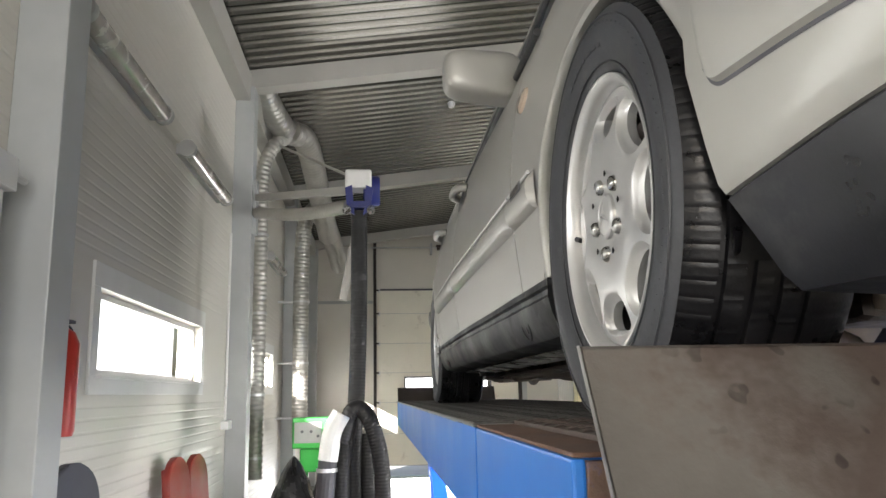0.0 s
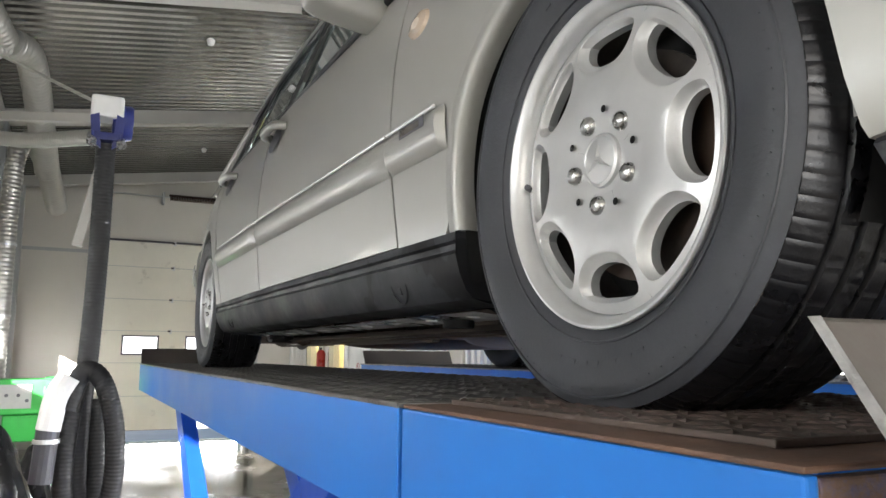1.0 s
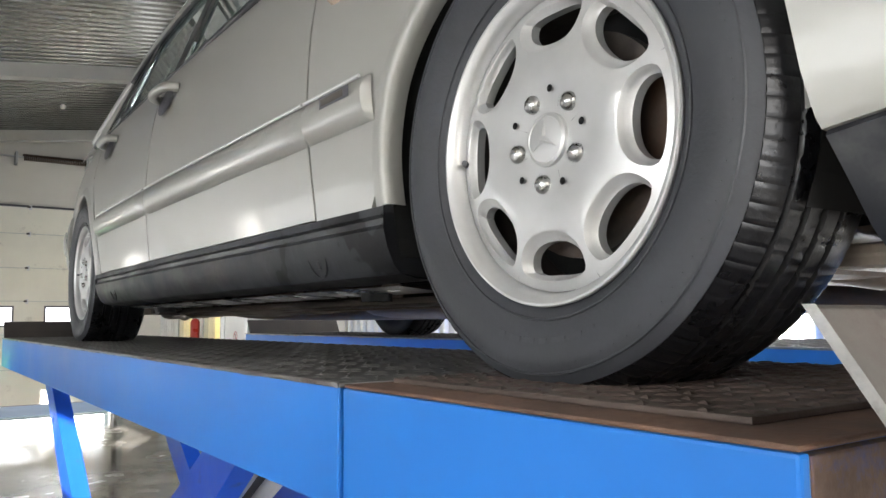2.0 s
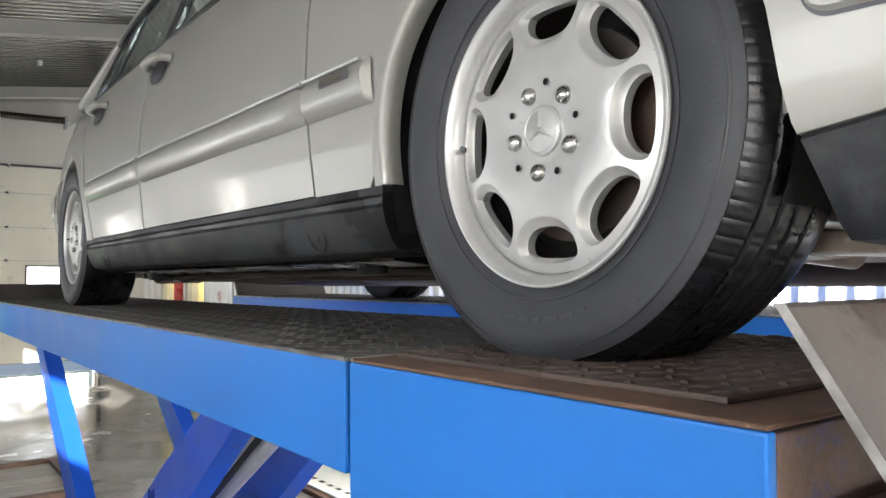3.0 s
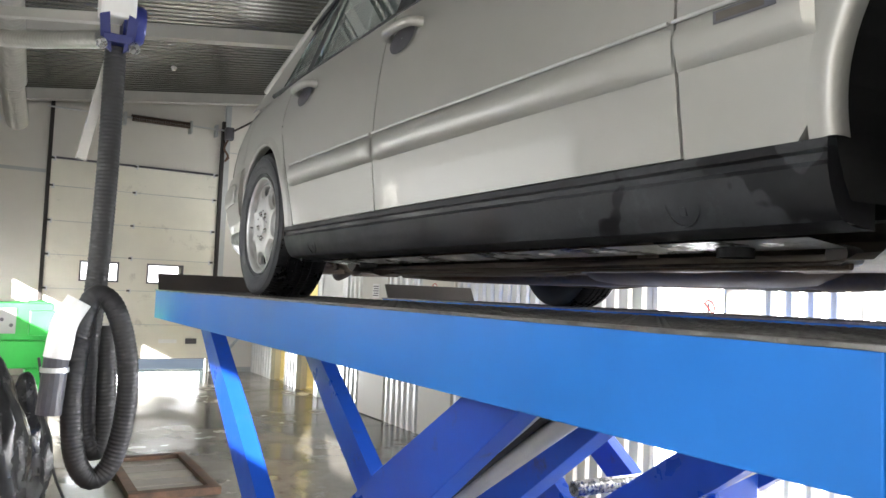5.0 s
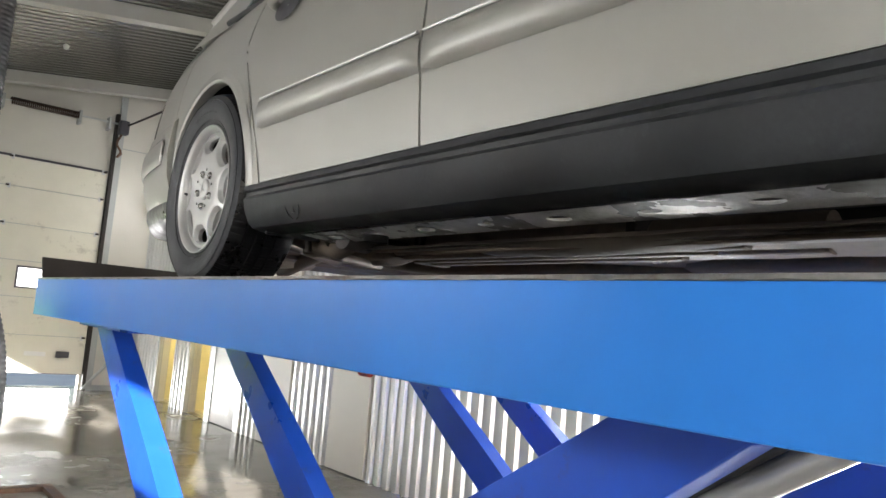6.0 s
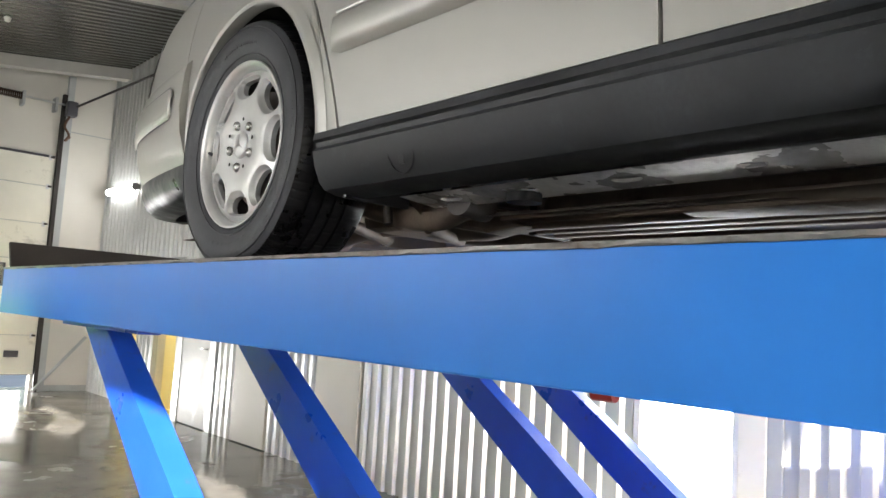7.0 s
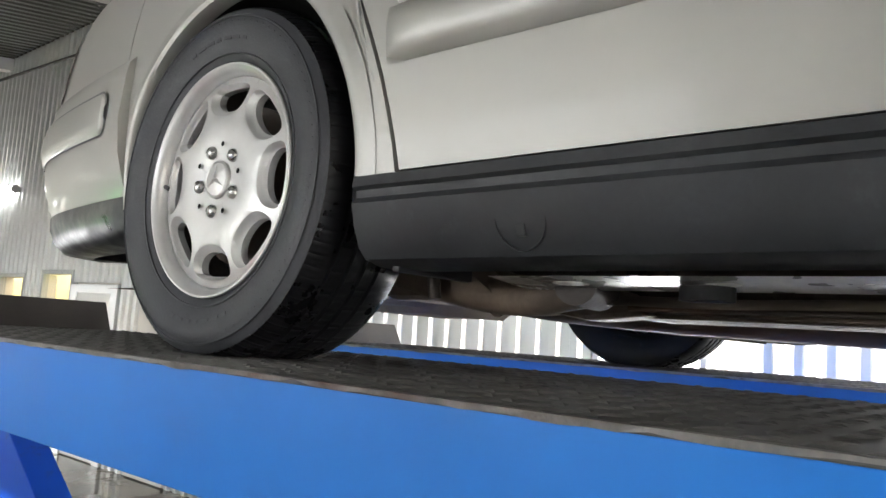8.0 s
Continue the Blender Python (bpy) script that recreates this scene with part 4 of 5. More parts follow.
# ---- the car ----
car = thing("car", "silver four-door saloon with black sills standing on the lift", "car")
XC = 0.835
HZ = 1.42
HUB_Y = (0.0, 2.834)
plan = keyed([(-0.90, 0.46), (-0.84, 0.30), (-0.70, 0.14), (-0.45, 0.05), (-0.1, 0.012), (0.4, 0.0), (1.0, -0.010), (1.7, -0.022), (2.5, -0.022), (2.9, -0.004), (3.2, 0.022), (3.55, 0.07), (3.8, 0.14), (3.92, 0.25), (3.97, 0.45)])
prof = keyed([(1.20, 0.06), (1.28, 0.012), (1.34, -0.006), (1.39, -0.010), (1.50, -0.022), (1.60, -0.028), (1.72, -0.022), (1.84, -0.004), (1.92, 0.018), (1.97, 0.042), (2.02, 0.075)])


def side(y, z, s=0, out=0.0):
    """A point of the flank; s: 0 near flank, 1 far flank."""
    x = plan(y) + prof(z) - out
    return (x if s == 0 else 2 * XC - x, y, z)


ARCH = ((0.034, 0.337, 0.322), (2.824, 0.348, 0.322))
belt = keyed([(-0.9, 1.70), (-0.6, 1.82), (0.0, 1.90), (0.4, 1.93), (1.0, 1.955), (2.0, 1.965), (2.8, 1.97), (3.4, 1.96), (3.97, 1.92)])
SILLTOP = 1.388


def bottom(y):
    for c, a, h in ARCH:
        if abs(y - c) < a:
            return max(SILLTOP, HZ + h * math.sqrt(max(0.0, 1 - ((y - c) / a) ** 2)) - 0.0)
    return SILLTOP


def seam1(z):
    return 0.618 + 0.02 * (z - 1.38)


def seam2(z):
    return 1.716 - 0.02 * (z - 1.387) + 0.35 * max(0, z - 1.70) ** 2


def seam3(z):
    return 2.405 + 0.20 * max(0, z - 1.40) + 0.9 * max(0, z - 1.45) ** 2 if z < 1.78 else seam3(1.779) - 0.10 * (z - 1.78)


def flank(name, ya, yb, ys, s, z1=None, z0=None, nz=14, label="", gap=0.0035):
    """A body panel between two seams, its edges folded inwards."""
    bm = bmesh.new()
    cols = []
    zt, zb0 = z1 or belt, z0 or bottom
    for u in ys:
        col = []
        for k in range(nz + 1):
            v = k / nz
            y = ya(1.6) + (yb(1.6) - ya(1.6)) * u
            for _ in range(3):
                z = zb0(y) + (zt(y) - zb0(y)) * v
                a, b = ya(z) + gap, yb(z) - gap
                y = a + (b - a) * u
            col.append(side(y, zb0(y) + (zt(y) - zb0(y)) * v, s))
        cols.append(col)
    grid(bm, cols)
    edges = [e for e in bm.edges if e.is_boundary]
    r = bmesh.ops.extrude_edge_only(bm, edges=edges)
    for v in r["geom"]:
        if isinstance(v, bmesh.types.BMVert):
            v.co.x += 0.018 if s == 0 else -0.018
    return part(name, bm, M_PAINT, car, label, smooth=35)


def spaced(y0, y1, arch=None, n=16):
    """Column places, closer round a wheel arch, as fractions."""
    ys = list(np.linspace(y0, y1, n))
    if arch:
        c, a, _ = arch
        ys = [y for y in ys if abs(y - c) > a + 0.012] + [c - a * math.cos(t) for t in np.linspace(0.0, math.pi, 41)] + [c - a - 0.001, c + a + 0.001]
    ys = sorted(y for y in ys if y0 <= y <= y1)
    if ys[0] > y0 + 1e-4:
        ys = [y0] + ys
    if ys[-1] < y1 - 1e-4:
        ys.append(y1)
    return [(y - y0) / (y1 - y0) for y in ys]


def bump_top(y):
    return 1.70 if y > 0 else 1.665


for s in (0, 1):
    F, B = ARCH
    # above the bumper line in front of the arch
    flank("front_fender", lambda z: -0.30, seam1, spaced(-0.30, seam1(1.6), F, 20), s)
    flank("fender_nose", lambda z: -0.86, lambda z: -0.30, list(np.linspace(0, 1, 14)), s, z0=lambda y: max(bottom(y), 1.672), gap=0.0)
    d1 = flank("front_door", seam1, seam2, list(np.linspace(0, 1, 22)), s, z0=lambda y: SILLTOP + 0.006)
    d2 = flank("rear_door", seam2, seam3, list(np.linspace(0, 1, 20)), s, z0=lambda y: SILLTOP + 0.006)
    flank("quarter_panel", seam3, lambda z: 3.22, spaced(seam3(1.6), 3.22, B, 16), s)
    flank("rear_quarter", lambda z: 3.22, lambda z: 3.90, list(np.linspace(0, 1, 16)), s, z0=lambda y: max(bottom(y), 1.70), gap=0.0)
    # near-black sheet behind the panels paints the shade in the seams
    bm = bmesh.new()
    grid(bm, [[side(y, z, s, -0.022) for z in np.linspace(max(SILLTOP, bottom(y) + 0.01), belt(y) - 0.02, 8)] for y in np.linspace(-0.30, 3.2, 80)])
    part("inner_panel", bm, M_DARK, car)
    # arch lips
    for c, a, h in ARCH:
        bm = bmesh.new()
        rows = []
        t0, t1 = -0.09, math.pi + 0.09
        for t in np.linspace(t0, t1, 56):
            cy, sz = -math.cos(t), math.sin(t)
            row = []
            for grow, out in ((0.034, 0.001), (0.016, 0.004), (0.003, 0.007), (-0.004, 0.002), (-0.006, -0.012), (-0.004, -0.030)):
                y, z = c + cy * (a + grow), HZ + sz * (h + grow)
                row.append(side(y, max(z, 1.38), s, out))
            rows.append(row)
        grid(bm, rows)
        part("arch_lip", bm, M_PAINT, car, smooth=50)
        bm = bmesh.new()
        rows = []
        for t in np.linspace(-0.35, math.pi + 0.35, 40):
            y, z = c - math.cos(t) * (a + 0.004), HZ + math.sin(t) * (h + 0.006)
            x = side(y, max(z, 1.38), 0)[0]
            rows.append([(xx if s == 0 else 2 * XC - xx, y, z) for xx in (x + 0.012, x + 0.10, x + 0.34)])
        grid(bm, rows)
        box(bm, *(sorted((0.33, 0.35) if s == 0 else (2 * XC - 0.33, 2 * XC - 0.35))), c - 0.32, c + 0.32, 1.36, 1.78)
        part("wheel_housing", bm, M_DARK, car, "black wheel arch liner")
    # mouldings with rounded section
    def moulding(name, y0, y1, za, zb, lean=0.0):
        bm = bmesh.new()
        rows = []
        for i, y in enumerate(np.linspace(y0, y1, 24)):
            row = []
            for k in range(9):
                v = k / 8
                t = za + (zb - za) * v
                out = 0.019 * math.sin(math.pi * min(1, max(0, v))) ** 0.45 if 0 < v < 1 else 0.0
                if v > 0.8:
                    out *= 0.75
                e = min(1.0, min(i, 23 - i) / 1.2 + 0.15)
                row.append(side(y + lean * (v - 0.5) * (1 if i == 0 or i == 23 else 0), t, s, out * e + 0.001))
            rows.append(row)
        grid(bm, rows)
        r = bmesh.ops.holes_fill(bm, edges=bm.edges)
        return part(name, bm, M_PAINT, car, "silver side moulding", smooth=40)
    moulding("side_moulding", 0.385, seam1(1.57) - 0.003, 1.528, 1.606)
    moulding("side_moulding", seam1(1.57) + 0.006, seam2(1.57) - 0.003, 1.528, 1.606)
    moulding("side_moulding", seam2(1.57) + 0.006, 2.422, 1.530, 1.606)
    for y0, y1 in ((0.42, seam1(1.6)), (seam1(1.6) + 0.01, seam2(1.6) - 0.01), (seam2(1.6) + 0.01, 2.40)):
        part("chrome_strip", tubem([side(y, 1.608, s, 0.006) for y in np.linspace(y0, y1, 30)], 0.0035, 8), M_ALLOY, car)
    bm = bmesh.new()
    grid(bm, [[side(y, z, s, 0.021) for z in (1.574, 1.578, 1.590, 1.594)] for y in np.linspace(0.428, 0.532, 8)])
    sm = part("side_marker", bm, M_DARKBAR, car, "dark side marker slot")
    bm = bmesh.new()
    grid(bm, [[side(y, z, s, 0.022) for z in (1.578, 1.590)] for y in (0.446, 0.526)])
    part("marker_lens", bm, mat("smoked_lens", (0.09, 0.08, 0.07), 0.2, 0, 0.1, 9, 0, coat=0.5) if "smoked_lens" not in bpy.data.materials else bpy.data.materials["smoked_lens"], sm)
    # repeater lamp on the fender
    bm = bmesh.new()
    lathe(bm, [(0.0, 0.036), (-0.006, 0.032), (-0.010, 0.015), (-0.010, 0.001)], 20)
    for v in bm.verts:
        v.co = Vector(side(0.53 + v.co.y * 1.15, 1.80 + v.co.z * 0.75, s, -v.co.x))
    part("repeater_lamp", bm, mat("orange_lens", (0.45, 0.36, 0.28), 0.15, 0, 0.1, 9, 0, coat=0.6) if "orange_lens" not in bpy.data.materials else bpy.data.materials["orange_lens"], car)
    # black sill cladding with a step along its top
    bm = bmesh.new()
    rows = []
    for y in np.linspace(0.374, 2.478, 60):
        row = []
        for z, out in ((1.390, -0.012), (1.390, 0.006), (1.376, 0.009), (1.372, 0.002), (1.362, 0.002), (1.354, 0.009), (1.325, 0.006), (1.297, 0.002), (1.284, -0.006), (1.277, -0.03), (1.275, -0.075)):
            row.append(side(y, z, s, out))
        rows.append(row)
    grid(bm, rows)
    sill = part("sill_cladding", bm, M_WET, car, "black grimy plastic sill cover", smooth=30)
    for ye in (0.374, 2.478):
        bm = bmesh.new()
        ring = [bm.verts.new(side(ye, z, s, out)) for z, out in ((1.390, 0.006), (1.354, 0.009), (1.325, 0.006), (1.297, 0.002), (1.284, -0.006), (1.275, -0.075), (1.390, -0.10))]
        bm.faces.new(ring)
        part("end_cap", bm, M_WET, sill)
    for jy in (0.62, 2.215):
        bm = bmesh.new()
        lathe(bm, [(0.004, 0.0345), (0.0005, 0.0340), (0.0005, 0.0325), (0.004, 0.0320)], 28)
        box(bm, 0.001, 0.005, -0.006, 0.006, -0.018, -0.004, 0.001)
        for v in bm.verts:
            v.co = Vector(side(jy + v.co.y, 1.322 + v.co.z, s, 0.0065 - v.co.x))
        part("jack_cover", bm, M_WET, sill, "round jacking point cover")
    # bare flange under the sill with oval holes
    bm = bmesh.new()
    xa, xb = 0.058, 0.15
    yy = np.linspace(0.45, 2.32, 31)
    def fz(x):
        return 1.2685 - 0.10 * (x - xa)
    xm2 = (xa + xb) / 2
    for i in range(30):
        a, b = yy[i], yy[i + 1]
        if i % 3 != 1:
            grid(bm, [[(x, y, fz(x)) for x in (xa, xb)] for y in (a, b)])
            continue
        ym, ring = (a + b) / 2, []
        ry, rx = (0.020, 0.012) if i % 2 else (0.026, 0.015)
        for t in sorted(list(np.linspace(0, 2 * math.pi, 24, endpoint=False)) + [math.atan2(sq * (xb - xa), cq * (b - a)) % (2 * math.pi) for sq in (-1, 1) for cq in (-1, 1)]):
            c, q = math.cos(t), math.sin(t)
            e = min((b - a) / 2 / max(abs(c), 1e-6), (xb - xa) / 2 / max(abs(q), 1e-6))
            ring.append([(xm2 + rx * q, ym + ry * c, fz(xm2) + 0.004), (xm2 + rx * q, ym + ry * c, fz(xm2 + rx * q)), (xm2 + e * q, ym + e * c, fz(xm2 + e * q))])
        grid(bm, ring, close_v=True)
    bmesh.ops.remove_doubles(bm, verts=bm.verts, dist=0.0005)
    if s:
        for v in bm.verts:
            v.co.x = 2 * XC - v.co.x
    part("sill_flange", bm, M_SILLFL, car, "scuffed bare metal sill flange")
    # door handles
    for hy, hz, dr in ((1.60, 1.875, d1), (2.36, 1.880, d2)):
        bm = bmesh.new()
        pts = [side(hy + q, hz + dz, s, o) for q, dz, o in ((-0.10, -0.004, 0.000), (-0.085, -0.002, 0.030), (-0.03, 0, 0.038), (0.04, 0.0, 0.036), (0.075, 0.0, 0.020), (0.085, 0, 0.0))]
        tube(bm, smooth_path(pts, 5), 0.014, 10)
        h = part("door_handle", bm, M_PAINT, dr, "silver pull handle", smooth=50)
        # flat dark oval on the door skin for the shade behind the handle
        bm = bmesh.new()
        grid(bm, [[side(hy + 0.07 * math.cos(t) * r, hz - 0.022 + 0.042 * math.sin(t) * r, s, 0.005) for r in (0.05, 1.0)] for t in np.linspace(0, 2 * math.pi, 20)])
        part("handle_recess", bm, M_DARKBAR, dr, "flat dark patch painting the shade behind the handle")

# bumpers: lofted round the ends
def bumper(name, y_in, y_end, prof_rows, material, label, shrink=0.0):
    """Rows of (z, out) swept round one end of the car."""
    bm = bmesh.new()
    ys = [y_in + (y_end - y_in) * t for t in np.linspace(0, 1, 18) ** 0.8]
    rows = []
    for z, out in prof_rows:
        zs = 0.18 * max(0.0, 1.46 - z) if y_end < 0 else 0.0
        near = [(plan(y) + prof(max(min(z, 1.75), 1.43)) - out, y) for y in [q - zs * (1 - i / 17) for i, q in enumerate(ys)]]
        near = [(near[0][0] + 0.035, near[0][1])] + near
        xe, ye = near[-1]
        bow = (0.07 if y_end > 0 else -0.10)
        o2 = out if y_end > 0 else -out
        mid = [(xe + (2 * XC - 2 * xe) * t, ye + o2 + bow * (1 - (2 * t - 1) ** 2)) for t in np.linspace(0.04, 0.96, 15)]
        far = [(2 * XC - x, y) for x, y in reversed(near)]
        rise = 0.038 if y_end < 0 and 1.35 < z < 1.40 else 0.0  # the lower seam climbs towards the nose
        rows.append([(x, y, z + rise * min(1.0, max(0.0, (-0.32 - y) / 0.22))) for x, y in near + mid + far])
    grid(bm, rows)
    return part(name, bm, material, car, label, smooth=40)


bumper("front_bumper", -0.300, -0.88, [(1.672, 0.0), (1.655, 0.010), (1.60, 0.018), (1.50, 0.024), (1.42, 0.021), (1.378, 0.016), (1.368, 0.010), (1.364, -0.03)], M_PAINT, "silver painted front bumper")
bumper("front_spoiler", -0.302, -0.86, [(1.374, -0.002), (1.362, 0.010), (1.325, -0.010), (1.285, -0.030), (1.270, -0.044), (1.266, -0.12)], M_BLACKPL, "black plastic lower front apron")
bumper("rear_bumper", 3.176, 3.93, [(1.70, 0.0), (1.685, 0.012), (1.66, 0.016), (1.57, 0.022), (1.50, 0.020), (1.44, 0.008), (1.415, -0.004), (1.41, -0.03)], M_PAINT, "silver painted rear bumper")
bumper("rear_apron", 3.178, 3.88, [(1.418, 0.004), (1.39, 0.002), (1.36, -0.012), (1.335, -0.04), (1.33, -0.12)], M_BLACKPL, "black plastic lower rear apron")


def bumper_strip(y0, y1, z0, z1, s):
    r = 0.026
    ys = sorted([y0 + r * (1 - math.cos(a)) for a in np.linspace(0, math.pi / 2, 9)] + [y1 - r * (1 - math.cos(a)) for a in np.linspace(0, math.pi / 2, 9)] + list(np.linspace(y0 + r, y1 - r, 14))[1:-1])

    def inset(y):
        d = min(r, y - y0, y1 - y)
        return r - math.sqrt(max(0.0, r * r - (r - d) ** 2))
    # slightly larger dark sheet draws the thin shadow line round the moulding
    bm = bmesh.new()
    g = 0.0028
    grid(bm, [[side(min(max(y, y0 - g), y1 + g) + (g if y == ys[-1] else -g if y == ys[0] else 0), z, s, 0.0235) for z in np.linspace(z0 - g + inset(y), z1 + g - inset(y), 6)] for y in ys])
    part("moulding_gap", bm, M_DARKBAR, car)
    bm = bmesh.new()
    rows = []
    for y in ys:
        a, b = z0 + inset(y), z1 - inset(y)
        e = min(1.0, 0.45 + min(y - y0, y1 - y) / 0.012)
        w = min(0.006, (b - a) * 0.2)
        rows.append([side(y, z, s, 0.0215 + o * e) for z, o in ((a, 0.0), (a + w, 0.007), (a + (b - a) * 0.3, 0.010), (b - (b - a) * 0.3, 0.010), (b - w, 0.007), (b, 0.0))])
    grid(bm, rows)
    part("bumper_moulding", bm, M_PAINT, car, "raised silver bumper moulding", smooth=40)


for s in (0, 1):
    bumper_strip(3.245, 3.84, 1.545, 1.635, s)
    bumper_strip(-0.80, -0.332, 1.468, 1.592, s)

# upper body: hood, roof, glass
def deck(name, ys, zc, material, label, edge_z, crown=0.05, n=16, inset=0.0):
    bm = bmesh.new()
    rows = []
    for y in ys:
        xl = plan(min(max(y, -0.88), 3.95)) + prof(1.95) + inset
        rows.append([(xl + (2 * XC - 2 * xl) * t, y, edge_z(y) + (zc(y) - edge_z(y)) * (1 - (2 * t - 1) ** 2)) for t in np.linspace(0, 1, n)])
    grid(bm, rows)
    return part(name, bm, material, car, label, smooth=40)


deck("hood", np.linspace(-0.86, 0.42, 16), keyed([(-0.9, 1.72), (-0.7, 1.86), (0.42, 2.02)]), M_PAINT, "silver engine hood", belt)
deck("boot_lid", np.linspace(3.12, 3.95, 12), keyed([(3.1, 2.04), (3.6, 2.03), (3.97, 1.97)]), M_PAINT, "silver boot lid", belt)
bm = bmesh.new()
grid(bm, [[(0.42 + 0.9 * t, y0, z) for t in np.linspace(0, 1, 8)] for y0, z in ((3.955, 1.42), (3.975, 1.65), (3.955, 1.95))])
part("boot_back", bm, M_PAINT, car, smooth=40)


def gx(z):
    return 0.035 + (z - 1.97) * 0.42


ROOF = keyed([(1.05, 2.40), (1.30, 2.475), (1.9, 2.52), (2.4, 2.49), (2.62, 2.44)])
bm = bmesh.new()
grid(bm, [[(gx(2.41) + (2 * XC - 2 * gx(2.41)) * t, y, min(ROOF(y), 2.41 + 0.5 * (ROOF(y) - 2.41)) + (ROOF(y) - 2.41) * 0.5 * (1 - (2 * t - 1) ** 4)) for t in np.linspace(0, 1, 15)] for y in np.linspace(1.05, 2.62, 16)])
part("roof_panel", bm, M_PAINT, car, "silver roof", smooth=50)
for name, ya, za, yb, zb in (("windscreen", 0.40, 1.99, 1.06, 2.40), ("rear_window", 3.14, 2.01, 2.61, 2.43)):
    bm = bmesh.new()
    grid(bm, [[(gx(za + (zb - za) * v) + 0.03 + (2 * XC - 2 * gx(za + (zb - za) * v) - 0.06) * t, ya + (yb - ya) * v - (0.05 if yb > ya else -0.05) * (1 - (2 * t - 1) ** 2), za + (zb - za) * v + 0.015 * math.sin(math.pi * v)) for t in np.linspace(0, 1, 11)] for v in np.linspace(0, 1, 9)])
    part(name, bm, M_CARGLASS, car, "tinted glass", smooth=60).visible_shadow = False
for s in (0, 1):
    def gp(y, z, out=0.0):
        x = gx(z) - out
        return (x if s == 0 else 2 * XC - x, y, z)
    top = keyed([(0.40, 2.0), (0.75, 2.22), (1.06, 2.385), (1.4, 2.42), (2.2, 2.425), (2.62, 2.38), (2.9, 2.22), (3.14, 2.02)])

    def pane(name, y0, y1, lean0, lean1):
        bm = bmesh.new()
        rows = []
        for u in np.linspace(0, 1, 12):
            row = []
            for v in np.linspace(0, 1, 8):
                y = (y0 + (y1 - y0) * u)
                zb = 1.985
                y2 = y + (lean0 * (1 - u) + lean1 * u) * v
                zt = max(zb + 0.02, top(y2) - 0.045)
                row.append(gp(y2, zb + (zt - zb) * v, -0.004))
            rows.append(row)
        grid(bm, rows)
        p = part(name, bm, M_CARGLASS, car, "tinted side window", smooth=60)
        p.visible_shadow = False
    pane("side_window", 0.80, 1.66, 0.28, 0.10)
    pane("side_window", 1.78, 2.46, 0.06, 0.06)
    pane("quarter_window", 2.56, 2.86, 0.03, -0.16)
    frame_pts = [gp(y, top(y), 0.0) for y in np.linspace(0.42, 3.12, 40)]
    part("roof_rail", tubem(frame_pts, 0.019, 10), M_PAINT, car, smooth=60)
    part("belt_trim", tubem([gp(y, 1.972, 0.008) for y in np.linspace(0.55, 2.90, 24)], 0.010, 8), M_BLACKPL, car, smooth=60)
    part("window_trim", tubem([gp(y, top(y) - 0.035, 0.006) for y in np.linspace(0.72, 2.80, 36)], 0.010, 8), M_BLACKPL, car, smooth=60)
    bm = bmesh.new()
    grid(bm, [[gp(y + 0.09 * v, 1.96 + (top(y + 0.1) - 0.02 - 1.96) * v, 0.006) for v in np.linspace(0, 1, 6)] for y in (1.665, 1.775)])
    part("door_pillar", bm, M_BLACKPL, car)
    bm = bmesh.new()
    grid(bm, [[gp(y + 0.05 * v, 1.96 + (top(y + 0.05) - 0.02 - 1.96) * v, 0.006) for v in np.linspace(0, 1, 6)] for y in (2.47, 2.545)])
    part("door_pillar", bm, M_BLACKPL, car)
    bm = bmesh.new()
    grid(bm, [[gp(y - 0.10 * v, 1.955 + (max(1.96, top(y - 0.10 * v)) - 1.955) * v, 0.004) for v in np.linspace(0, 1, 6)] for y in np.linspace(2.84, 3.22, 9)])
    part("rear_pillar", bm, M_PAINT, car, smooth=60)
    bm = bmesh.new()
    grid(bm, [[(side(y, belt(y), s)[0], y, belt(y)), gp(y, 1.985, 0.0)] for y in np.linspace(0.3, 3.2, 30)])
    part("shoulder", bm, M_PAINT, car, smooth=60)
    # mirror
    mb = bmesh.new()
    bmesh.ops.create_icosphere(mb, subdivisions=4, radius=1)
    for v in mb.verts:
        c = v.co
        k = [math.copysign(abs(a) ** 0.45, a) for a in c]
        x = -0.055 + k[0] * 0.105
        v.co = Vector((x if s == 0 else 2 * XC - x, 0.84 - k[1] * 0.055 + 0.02 * k[0], 1.985 + k[2] * (0.062 + 0.006 * k[0])))
    mir = part("door_mirror", mb, M_PAINT, car, "silver mirror housing", smooth=60)
    sx = sorted((0.03, 0.09) if s == 0 else (2 * XC - 0.03, 2 * XC - 0.09))
    part("mirror_foot", boxm(sx[0], sx[1], 0.78, 0.90, 1.935, 1.985, 0.012), M_BLACKPL, mir)
    gxr = sorted((-0.14, 0.03) if s == 0 else (2 * XC + 0.14, 2 * XC - 0.03))
    part("mirror_glass", boxm(gxr[0], gxr[1], 0.896, 0.900, 1.945, 2.025, 0.001), M_CHROME, mir)
    # tail lamp
    bm = bmesh.new()
    grid(bm, [[side(y, z, s, 0.005) for z in np.linspace(1.725, 1.90, 6)] for y in np.linspace(3.70, 3.90, 8)])
    part("tail_lamp", bm, M_REDLENS, car, "red tail lamp", smooth=60)
    bm = bmesh.new()
    grid(bm, [[side(y, z, s, 0.004) for z in np.linspace(1.68, 1.80, 6)] for y in np.linspace(-0.84, -0.70, 8)])
    part("head_lamp", bm, M_LAMPGLASS, car, smooth=60)
part("cabin_floor", boxm(0.30, 2 * XC - 0.30, 0.9, 2.8, 1.50, 1.55), M_DARKBAR, car)
